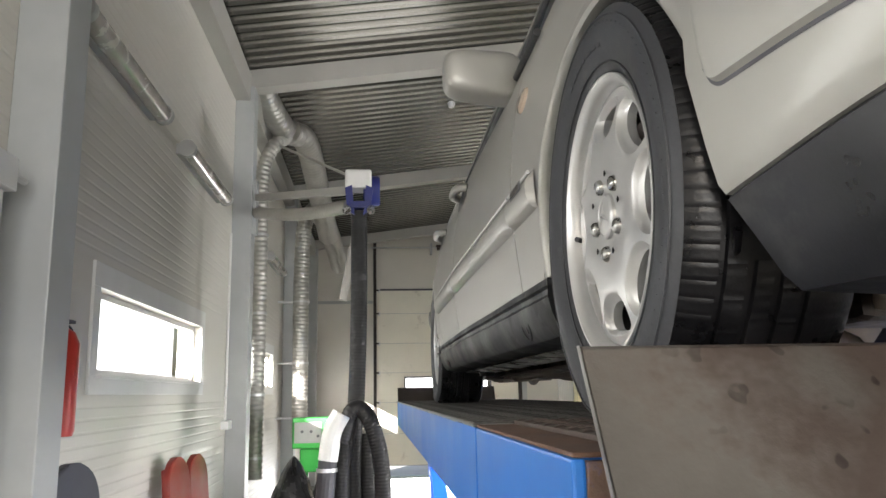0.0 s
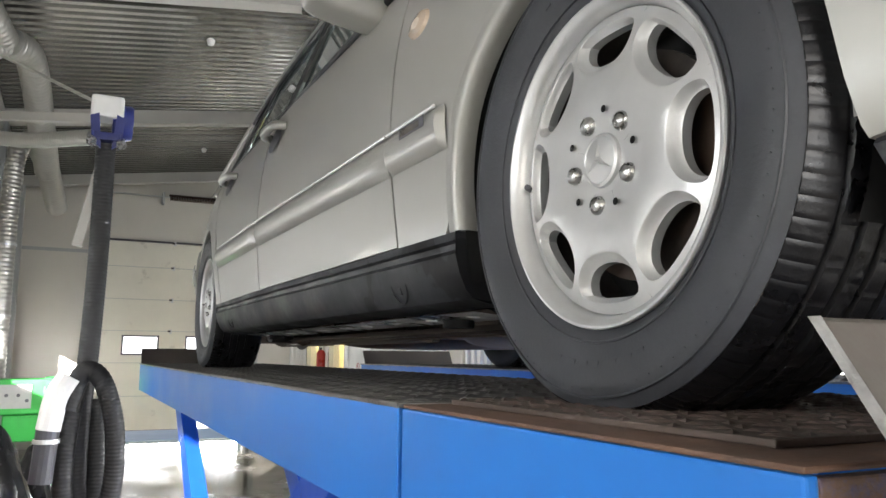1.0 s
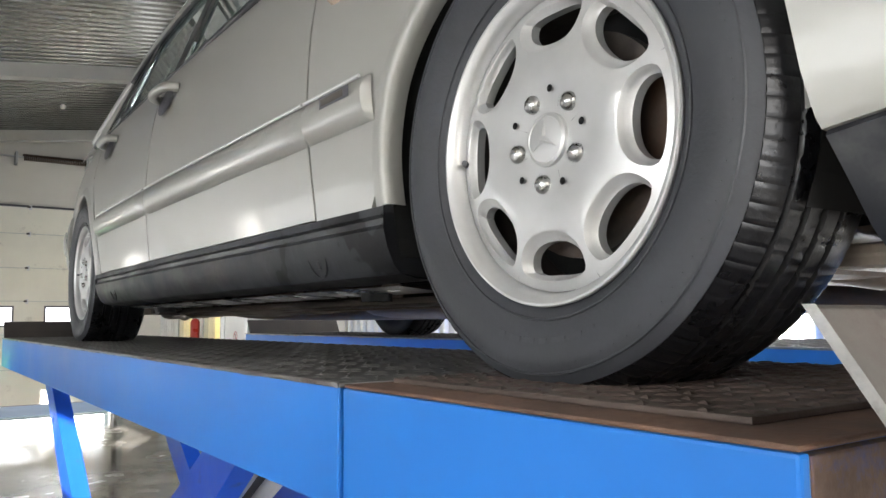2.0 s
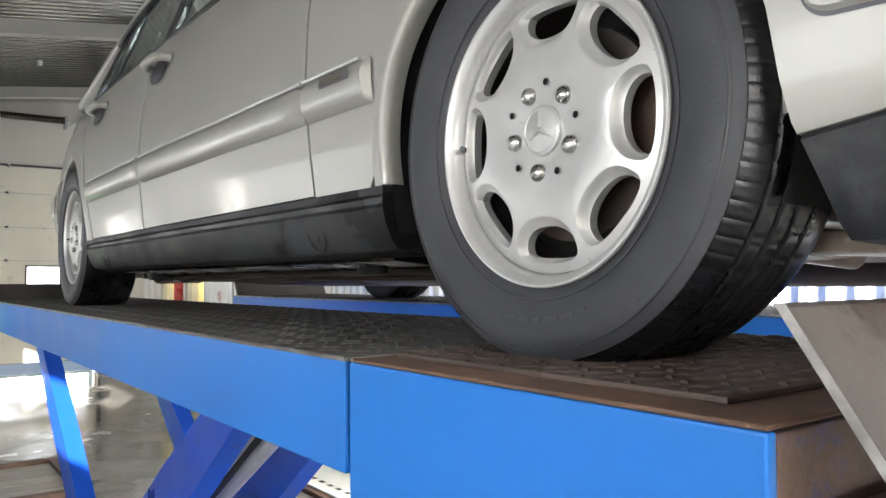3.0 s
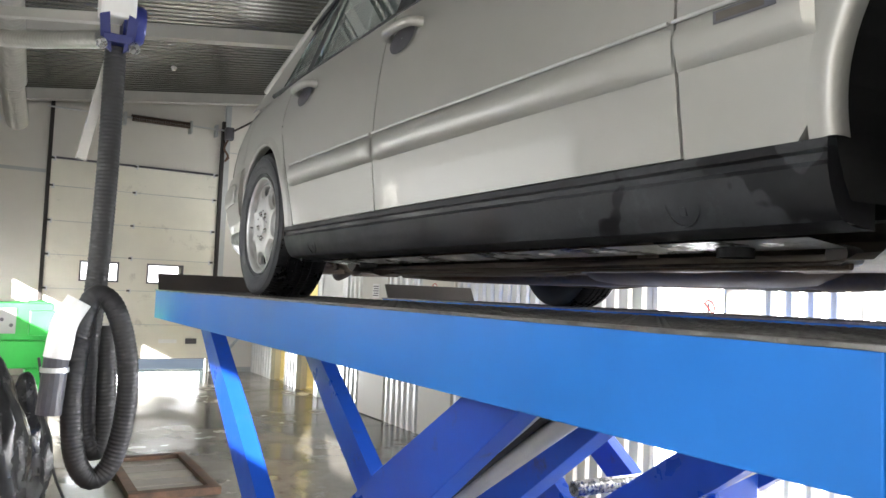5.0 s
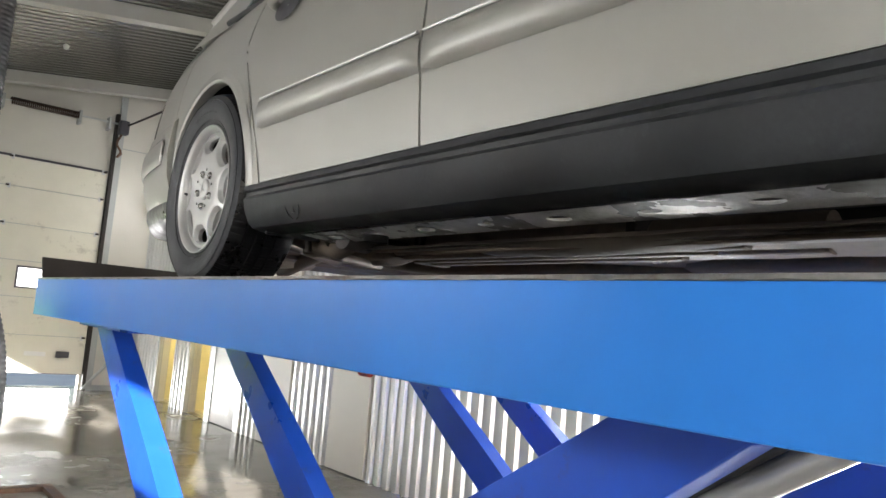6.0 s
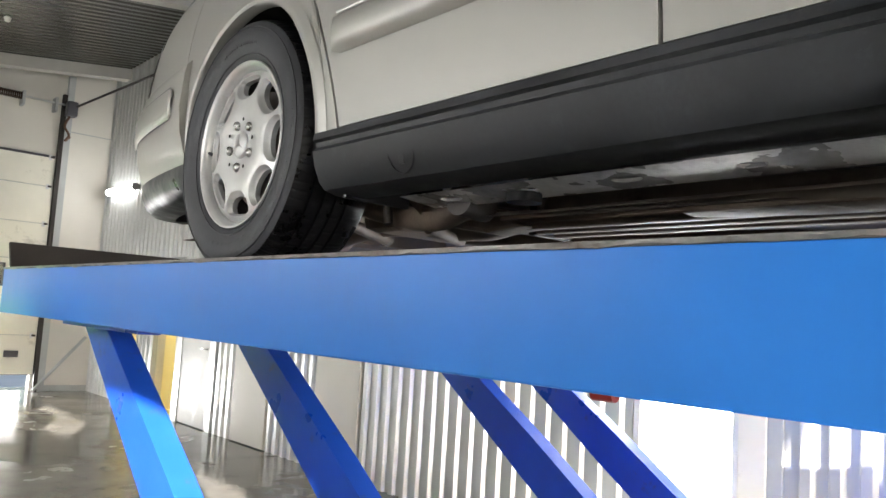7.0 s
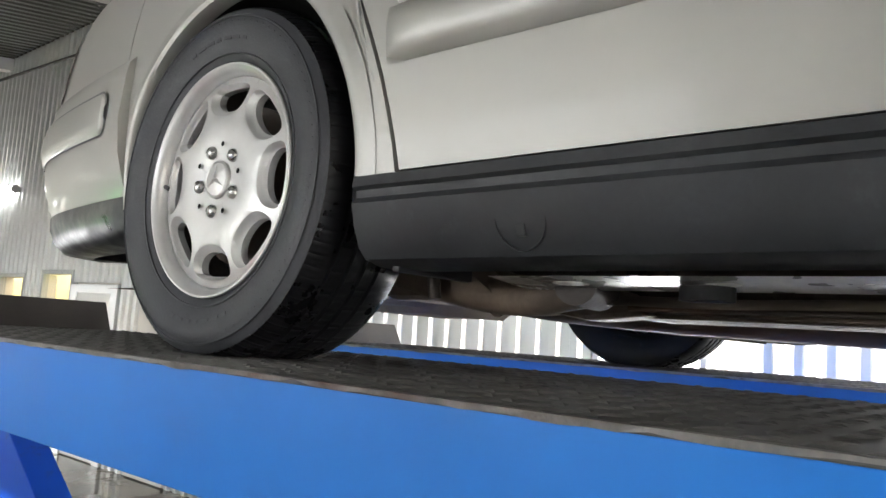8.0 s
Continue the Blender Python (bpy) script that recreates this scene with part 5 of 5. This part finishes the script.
for sy in (1.25, 2.15):
    for sx in (0.35, 0.95):
        bm = boxm(sx, sx + 0.45, sy, sy + 0.5, 1.55, 1.70, 0.05)
        st = part("seat", bm, M_DARKBAR, car, "dark seat seen through glass")
        part("seat_back", boxm(sx, sx + 0.45, sy + 0.42, sy + 0.55, 1.70, 2.22, 0.05), M_DARKBAR, st)
part("dashboard", boxm(0.25, 2 * XC - 0.25, 0.75, 1.0, 1.80, 1.95, 0.04), M_DARKBAR, car)

# underbody
bm = bmesh.new()
rows = []
for y in np.linspace(-0.55, 3.6, 60):
    row = []
    for x in np.linspace(0.19, 2 * XC - 0.19, 24):
        z = 1.252 + 0.06 * (1 if abs(x - XC) < 0.17 else 0) + 0.010 * math.sin(x * 55) * (0.4 < y < 2.3) + 0.004 * noise.noise(Vector((x * 6, y * 6, 0)))
        if abs(y) < 0.42 or abs(y - 2.83) < 0.42:
            z += 0.05
        row.append((x, y, z))
    rows.append(row)
grid(bm, rows)
part("floor_pan", bm, M_UNDER, car, "brown dirty pressed floor pan", smooth=50)
for k, xx in enumerate((0.30, 0.36, 0.42)):
    part("floor_rib", boxm(xx, xx + 0.028, 1.25 + 0.1 * k, 2.25, 1.232, 1.256, 0.006), M_UNDER, car)
part("exhaust_pipe", tubem(smooth_path([(0.80, -0.2, 1.25), (0.74, 0.6, 1.245), (0.70, 1.4, 1.245), (0.62, 2.0, 1.245), (0.55, 2.5, 1.26), (0.55, 3.0, 1.31), (0.60, 3.5, 1.25)], 8), 0.032, 14), M_EXH, car, smooth=60)
bm = bmesh.new()
lathe(bm, [(0.35, 0.03), (0.42, 0.075), (0.5, 0.085), (1.05, 0.085), (1.12, 0.075), (1.2, 0.03)], 20, "y")
for v in bm.verts:
    v.co = Vector((0.72 + v.co.x * 1.5, 0.45 + v.co.y, 1.262 + v.co.z * 0.55))
part("muffler", bm, M_EXH, car, smooth=50)
M_TAUPE = mat("taupe_exhaust", (0.17, 0.138, 0.112), 0.6, 0.1, 0.25, 7, 0.12, 80, stain=0.3, stain_col=(0.07, 0.05, 0.038), stain_scale=5)
part("tail_pipe", tubem(smooth_path([(0.44, 3.05, 1.36), (0.42, 2.82, 1.335), (0.43, 2.66, 1.288), (0.45, 2.49, 1.276), (0.45, 2.37, 1.290), (0.46, 2.25, 1.291), (0.46, 1.90, 1.287), (0.50, 1.20, 1.285)], 10), 0.040, 18), M_TAUPE, car, "matt taupe exhaust pipe with gentle bends", smooth=60)
for hy in (1.55, 2.28):
    part("pipe_hanger", boxm(0.40, 0.52, hy, hy + 0.025, 1.236, 1.335, 0.006), M_STOP, car)
part("gearbox", boxm(0.70, 1.04, 0.2, 1.0, 1.25, 1.37, 0.05), M_BRAKE, car)
part("front_crossmember", boxm(0.25, 1.49, -0.14, 0.02, 1.26, 1.32, 0.02), M_BRAKE, car)
part("rear_crossmember", boxm(0.28, 1.46, 2.60, 2.75, 1.25, 1.36, 0.03), M_UNDER, car)
part("rear_axle", tubem([(0.20, 2.834, HZ - 0.06), (1.54, 2.834, HZ - 0.06)], 0.04, 14), M_BRAKE, car)
for s in (0, 1):
    for q in (((0.20, 2.80, 1.34), (0.42, 2.35, 1.27), 0.028), ((0.22, 2.9, 1.32), (0.60, 3.05, 1.28), 0.022), ((0.20, 0.05, 1.30), (0.55, 0.35, 1.25), 0.026), ((0.20, -0.05, 1.30), (0.52, -0.12, 1.27), 0.024)):
        (x1, y1, z1), (x2, y2, z2), r = q
        if s:
            x1, x2 = 2 * XC - x1, 2 * XC - x2
        part("suspension_arm", tubem([(x1, y1, z1), (x2, y2, z2)], r, 12), M_BRAKE, car, smooth=60)
    hx = 0.24 if s == 0 else 2 * XC - 0.24
    sgn = 1 if s == 0 else -1
    part("trailing_arm", tubem(smooth_path([(hx - 0.08 * sgn, 2.24, 1.262), (hx - 0.04 * sgn, 2.36, 1.250), (hx, 2.50, 1.262), (hx - 0.02 * sgn, 2.66, 1.30), (hx - 0.06 * sgn, 2.80, 1.35)], 6), 0.026, 12), M_UNDER, car, smooth=60)
    part("rubber_mount", tubem([(hx - 0.11 * sgn, 2.235, 1.268), (hx - 0.03 * sgn, 2.245, 1.266)], 0.030, 18), M_STOP, car, smooth=50)
    part("tie_rod", tubem([(hx - 0.02 * sgn, 2.42, 1.235), (hx + 0.26 * sgn, 2.62, 1.245)], 0.013, 10), M_EXH, car, smooth=60)
    part("drop_link", tubem([(hx - 0.05 * sgn, 2.52, 1.245), (hx - 0.05 * sgn, 2.54, 1.36)], 0.010, 8), M_BRAKE, car, smooth=60)
    part("coil_spring", tubem([(hx + 0.05 * math.cos(t), -0.30 + 0.0 * t + 0.05 * math.sin(t), 1.33 + 0.008 * t) for t in np.linspace(0, 30, 180)], 0.007, 6), M_BRAKE, car)
for s in (0, 1):
    def mx(x):
        return x if s == 0 else 2 * XC - x
    for jy in (0.62, 2.06):
        part("jack_pad", tubem([(mx(0.115), jy, 1.262), (mx(0.115), jy, 1.246)], 0.03, 16), M_DARK, car, "round rubber jacking pad", smooth=40)
    part("fuel_line", tubem(smooth_path([(mx(0.24), 0.5, 1.238), (mx(0.25), 1.2, 1.240), (mx(0.23), 1.9, 1.238), (mx(0.30), 2.3, 1.25)], 8), 0.007, 8), M_EXH, car)
    part("brake_line", tubem(smooth_path([(mx(0.215), 0.5, 1.242), (mx(0.225), 1.3, 1.243), (mx(0.21), 2.2, 1.242)], 8), 0.005, 8), M_BRAKE, car)
    bm = bmesh.new()
    grid(bm, [[(mx(0.20 + 0.16 * u), y, 1.246 - 0.022 * math.sin(math.pi * u) * (0.5 + 0.5 * math.sin(y * 5 + s))) for u in np.linspace(0, 1, 8)] for y in np.linspace(0.75, 1.85, 24)])
    part("heat_shield", bm, mat("pressed_shield", (0.12, 0.10, 0.082), 0.55, 0.2, 0.2, 6, 0.08, stain=0.35, stain_col=(0.05, 0.04, 0.03)) if "pressed_shield" not in bpy.data.materials else bpy.data.materials["pressed_shield"], car, "dull pressed heat shield", smooth=60)
    for by, bz, bl in ((0.50, 1.255, 0.08),):
        part("mount_bush", tubem([(mx(0.20), by, bz), (mx(0.20 + bl), by + 0.02, bz)], 0.017, 14), M_STOP, car, smooth=40)
    part("control_arm", prismm([(2.20, 1.235), (2.30, 1.225), (2.62, 1.275), (2.78, 1.33), (2.76, 1.36), (2.55, 1.31), (2.25, 1.27)], "x", *sorted((mx(0.27), mx(0.34))), 0.008), M_UNDER, car)
    part("rubber_flap", boxm(*sorted((mx(0.02), mx(0.18))), 2.44, 2.452, 1.27, 1.40, 0.003), M_BLACKPL, car)
part("prop_shaft", tubem([(XC, 0.9, 1.30), (XC, 2.6, 1.31)], 0.035, 14), M_BRAKE, car, smooth=60)
part("rear_muffler", boxm(0.35, 1.1, 3.25, 3.65, 1.27, 1.40, 0.05), M_EXH, car)
part("engine_tray", boxm(0.22, 1.52, -0.70, -0.20, 1.262, 1.29, 0.012), mat("dusty_subframe", (0.30, 0.25, 0.20), 0.55, 0.1, 0.3, 8, 0.2, stain=0.4, stain_col=(0.08, 0.06, 0.045), stain_scale=9), car, "dusty beige engine undertray")

# ---- wheels ----
R_T = 0.316
WS = 0.945


def settle(bm):
    """Flatten the tyre where it bears the load, bulging a little above."""
    for v in bm.verts:
        low = max(0.0, -v.co.z - 0.235) / 0.08
        if abs(v.co.y) < 0.16:
            v.co.x += (-1 if v.co.x < 0.09 else 1) * 0.007 * math.sin(math.pi * min(1.0, low)) * math.cos(v.co.y / 0.16 * math.pi / 2)
        v.co.z = max(v.co.z, (PT + 0.0015 - HZ) / WS)
    return bm


def tyre_mesh():
    bm = bmesh.new()
    N = 180
    rows = []
    sidep = [(0.008, 0.205), (-0.004, 0.214), (-0.010, 0.221), (-0.017, 0.235), (-0.023, 0.252), (-0.0255, 0.268), (-0.0245, 0.282), (-0.019, 0.294), (-0.012, 0.3025)]
    for x, r in sidep:
        r = R_T - (R_T - r) * 1.082
        rows.append([(x, r * math.cos(2 * math.pi * k / N), r * math.sin(2 * math.pi * k / N)) for k in range(N)])
    grid(bm, rows, close_u=True)
    rows = [[(0.19 - 0.01 - x, p[1], p[2]) for x, p in ((r[0][0], q) for q in r)] for r in rows]
    grid(bm, rows, close_u=True)
    # raised ring lines and small studs on the side wall
    for rr, xx in ((0.2225, -0.0155), (0.287, -0.0225)):
        lathe(bm, [(xx + 0.001, rr - 0.0018), (xx - 0.0012, rr - 0.001), (xx - 0.0012, rr + 0.001), (xx + 0.001, rr + 0.0018)], N)
    for k in range(90):
        t = 2 * math.pi * k / 90
        m = Matrix.Translation((-0.0262, 0.277 * math.cos(t), 0.277 * math.sin(t)))
        bmesh.ops.create_icosphere(bm, subdivisions=1, radius=0.0009, matrix=m)
    # unreadable moulded lettering: plain raised bars
    for k0 in (70, 250):
        for k in range(7):
            t = math.radians(k0 + k * 6.0)
            w = 0.011 if k % 3 else 0.006
            box(bm, -0.0237, -0.0220, -w, w, -0.009, 0.009, m=Matrix.Rotation(t - math.pi / 2, 4, "X") @ Matrix.Translation((0, 0, 0.254)))
    return settle(bm)


def tread_mesh():
    """Crown with lengthwise grooves, shoulder blocks and fine sipes."""
    bm = bmesh.new()
    N = 576
    lanes = [(-0.012, 0), (-0.006, 0), (0.004, 0), (0.020, 0), (0.024, 0), (0.026, 1), (0.032, 1), (0.034, 0), (0.056, 0), (0.058, 1), (0.066, 1), (0.068, 0), (0.078, 0), (0.088, 0), (0.090, 1), (0.098, 1), (0.100, 0), (0.122, 0), (0.124, 1), (0.130, 1), (0.132, 0), (0.150, 0), (0.166, 0), (0.186, 0), (0.192, 0)]
    rows = []
    for x, g in lanes:
        row = []
        c = (x - 0.09) / 0.102
        base = R_T - 0.0135 * abs(c) ** 4.2
        for k in range(N):
            t = 2 * math.pi * k / N
            depth = 0.0055 if g else 0.0
            lane_shift = int(abs(x - 0.09) * 90)
            if not g:
                if abs(c) > 0.6:
                    depth = 0.0011 if k % 6 == 0 else (0.0004 if k % 3 == 0 and abs(c) < 0.95 else 0.0)
                    depth *= 0.35 if abs(c) > 1.0 else 1.0
                else:
                    depth = 0.0018 if (k + int(x * 420)) % 12 < 2 else 0.0
            r = base - depth
            row.append((x, r * math.cos(t), r * math.sin(t)))
        rows.append(row)
    grid(bm, rows, close_u=True)
    return settle(bm)


def rim_mesh():
    """Rim barrel, lip and a face with eight scooped openings."""
    bm = bmesh.new()
    lathe(bm, [(0.022, 0.1970), (0.012, 0.1985), (0.000, 0.2005), (-0.006, 0.2040), (-0.0095, 0.2085), (-0.0125, 0.2130), (-0.0125, 0.2160), (-0.010, 0.2175), (-0.004, 0.2165), (0.004, 0.2140)], 96)
    S = 8

    def face_x(r):
        return 0.0015 - 0.0075 * math.exp(-((r - 0.10) / 0.055) ** 2) + 0.010 * max(0, (r - 0.15) / 0.047) ** 2

    cr, NR = 0.1655, 56
    for k in range(S):
        th = math.radians(-1 + 45 * k)
        rings = []
        for j in range(NR):
            a = 2 * math.pi * j / NR
            ca, sa = math.cos(a), math.sin(a)
            # opening outline: rounded inside, flatter outside
            e = 3.2 if ca > 0 else 2.2
            rad = (abs(ca / (0.0105 if ca > 0 else 0.0340)) ** e + abs(sa / 0.0500) ** e) ** (-1 / e)
            hole = (cr + rad * ca, rad * sa)
            rad2 = (abs(ca / (0.0465 if ca < 0 else 0.0180)) ** 2.2 + abs(sa / 0.0585) ** 2.2) ** (-1 / 2.2)
            cham = (cr + rad2 * ca, rad2 * sa)
            # sector border along the same direction
            best = 1.0
            lo, hi = 0.0, 0.3
            for _ in range(30):
                mid = (lo + hi) / 2
                px_, py_ = cr + mid * ca, mid * sa
                rr, aa = math.hypot(px_, py_), abs(math.atan2(py_, px_))
                if rr < 0.1975 and px_ > 0.036 and aa < math.pi / S:
                    lo = mid
                else:
                    hi = mid
            bor = (cr + lo * ca, lo * sa)
            if lo < rad2:
                cham = (cr + lo * 0.985 * ca, lo * 0.985 * sa)
            mids = [(cham[0] + (bor[0] - cham[0]) * w, cham[1] + (bor[1] - cham[1]) * w) for w in (0.03, 0.35, 0.7, 1.0)]
            pts = [(hole, 0.026), (hole, 0.0125), ((hole[0] * 0.75 + cham[0] * 0.25, hole[1] * 0.75 + cham[1] * 0.25), 0.0108), ((hole[0] * 0.4 + cham[0] * 0.6, hole[1] * 0.4 + cham[1] * 0.6), 0.0060), ((hole[0] * 0.1 + cham[0] * 0.9, hole[1] * 0.1 + cham[1] * 0.9), 0.0012), (cham, 0.0004)] + [(q, 0.0) for q in mids]
            ring = []
            for (u, w), dx in pts:
                r = math.hypot(u, w)
                x = face_x(r) + dx
                # angles grow from the car's front upwards
                ang = th + math.atan2(w, u)
                ring.append((x, -r * math.cos(ang), r * math.sin(ang)))
            rings.append(ring)
        grid(bm, rings, close_v=True)
    lathe(bm, [(face_x(0.045), 0.045), (face_x(0.03) - 0.001, 0.033), (face_x(0.03) - 0.001, 0.0005)], 48)
    bmesh.ops.remove_doubles(bm, verts=bm.verts, dist=0.0004)
    for v in bm.verts:
        v.co.y, v.co.z = v.co.y * 0.956, v.co.z * 0.956
    return bm


def build_wheel(parent, y, flip, valve):
    w = part("wheel", rim_mesh(), M_ALLOY, parent, "silver eight-hole alloy wheel", smooth=32)
    # barrel near black: the shade behind the openings is put into its colour
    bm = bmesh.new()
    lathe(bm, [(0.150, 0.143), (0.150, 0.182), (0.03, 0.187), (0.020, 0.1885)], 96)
    part("rim_barrel", bm, M_STOP, w, "rim barrel coloured dark for the shade behind the openings", smooth=40)
    part("tyre", tyre_mesh(), M_TYRE, w, "black rubber tyre with moulded side wall", smooth=45)
    part("tread", tread_mesh(), M_TREAD, w, "dark damp tyre tread", smooth=25)
    bm = bmesh.new()
    lathe(bm, [(0.0, 0.0345), (-0.0060, 0.0335), (-0.0085, 0.0300), (-0.0075, 0.0285), (-0.0095, 0.016), (-0.0102, 0.0005)], 40)
    cap = part("centre_cap", bm, M_ALLOY, w, "domed silver centre cap", smooth=30)
    bm = bmesh.new()
    for k in range(3):
        t = math.radians(90 + 120 * k)
        vs = [bm.verts.new(Matrix.Rotation(t, 4, "X") @ Vector(p)) for p in ((-0.0085, 0.0265, 0), (-0.0095, 0.004, 0.0046), (-0.0095, 0.004, -0.0046), (-0.0135, 0.003, 0))]
        bm.faces.new((vs[0], vs[1], vs[3]))
        bm.faces.new((vs[0], vs[3], vs[2]))
    part("emblem", bm, M_ALLOY, w)
    for k in range(5):
        t = math.radians(-99 + 72 * k)
        bm = bmesh.new()
        lathe(bm, [(0.004, 0.0122), (-0.003, 0.0120), (-0.0065, 0.0105), (-0.0090, 0.0070), (-0.0100, 0.0005)], 16)
        for v in bm.verts:
            v.co += Vector((-0.003, -0.056 * math.cos(t), 0.056 * math.sin(t)))
        part("wheel_bolt", bm, M_CHROME, w, smooth=50)
        # shallow near-black cone on the face paints a small hole's shade
        bm = bmesh.new()
        t += math.radians(36)
        lathe(bm, [(-0.0085, 0.0048), (-0.0062, 0.0001)], 12)
        for v in bm.verts:
            v.co += Vector((0.0012, -0.0635 * math.cos(t), 0.0635 * math.sin(t)))
        part("bolt_hole", bm, M_DARK, w)
    bm = bmesh.new()
    lathe(bm, [(0.055, 0.02), (0.055, 0.145), (0.075, 0.145), (0.075, 0.02)], 40)
    part("brake_disc", bm, M_BRAKE, w, smooth=40)
    part("brake_caliper", boxm(0.045, 0.11, 0.06, 0.15, -0.07, 0.07, 0.012), M_BRAKE, w)
    # near-black disc closes the barrel and paints the shade inside the wheel
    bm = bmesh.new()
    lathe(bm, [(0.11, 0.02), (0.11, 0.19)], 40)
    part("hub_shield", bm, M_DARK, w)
    tube(bm := bmesh.new(), [(0.012, 0.186, 0.0), (-0.004, 0.172, 0.0)], 0.0045, 8)
    part("valve", bm, M_DARKBAR, w)
    return w


wheel = build_wheel(car, 0, 0, False)
WSC = Matrix.Diagonal((WS, WS, WS, 1))
wheel.matrix_basis = pose(-0.010, 0, HZ) @ WSC


def wheel_copy(m):
    made = {}
    for o in (wheel, *wheel.children_recursive):
        made[o] = o.copy()
        scene.collection.objects.link(made[o])
        made[o].parent = made.get(o.parent, o.parent)
    made[wheel].matrix_basis = m


wheel_copy(pose(-0.010, HUB_Y[1], HZ) @ WSC)
wheel_copy(pose(2 * XC + 0.010, 0, HZ, 0, 0, 180) @ WSC)
wheel_copy(pose(2 * XC + 0.010, HUB_Y[1], HZ, 0, 0, 180) @ WSC)
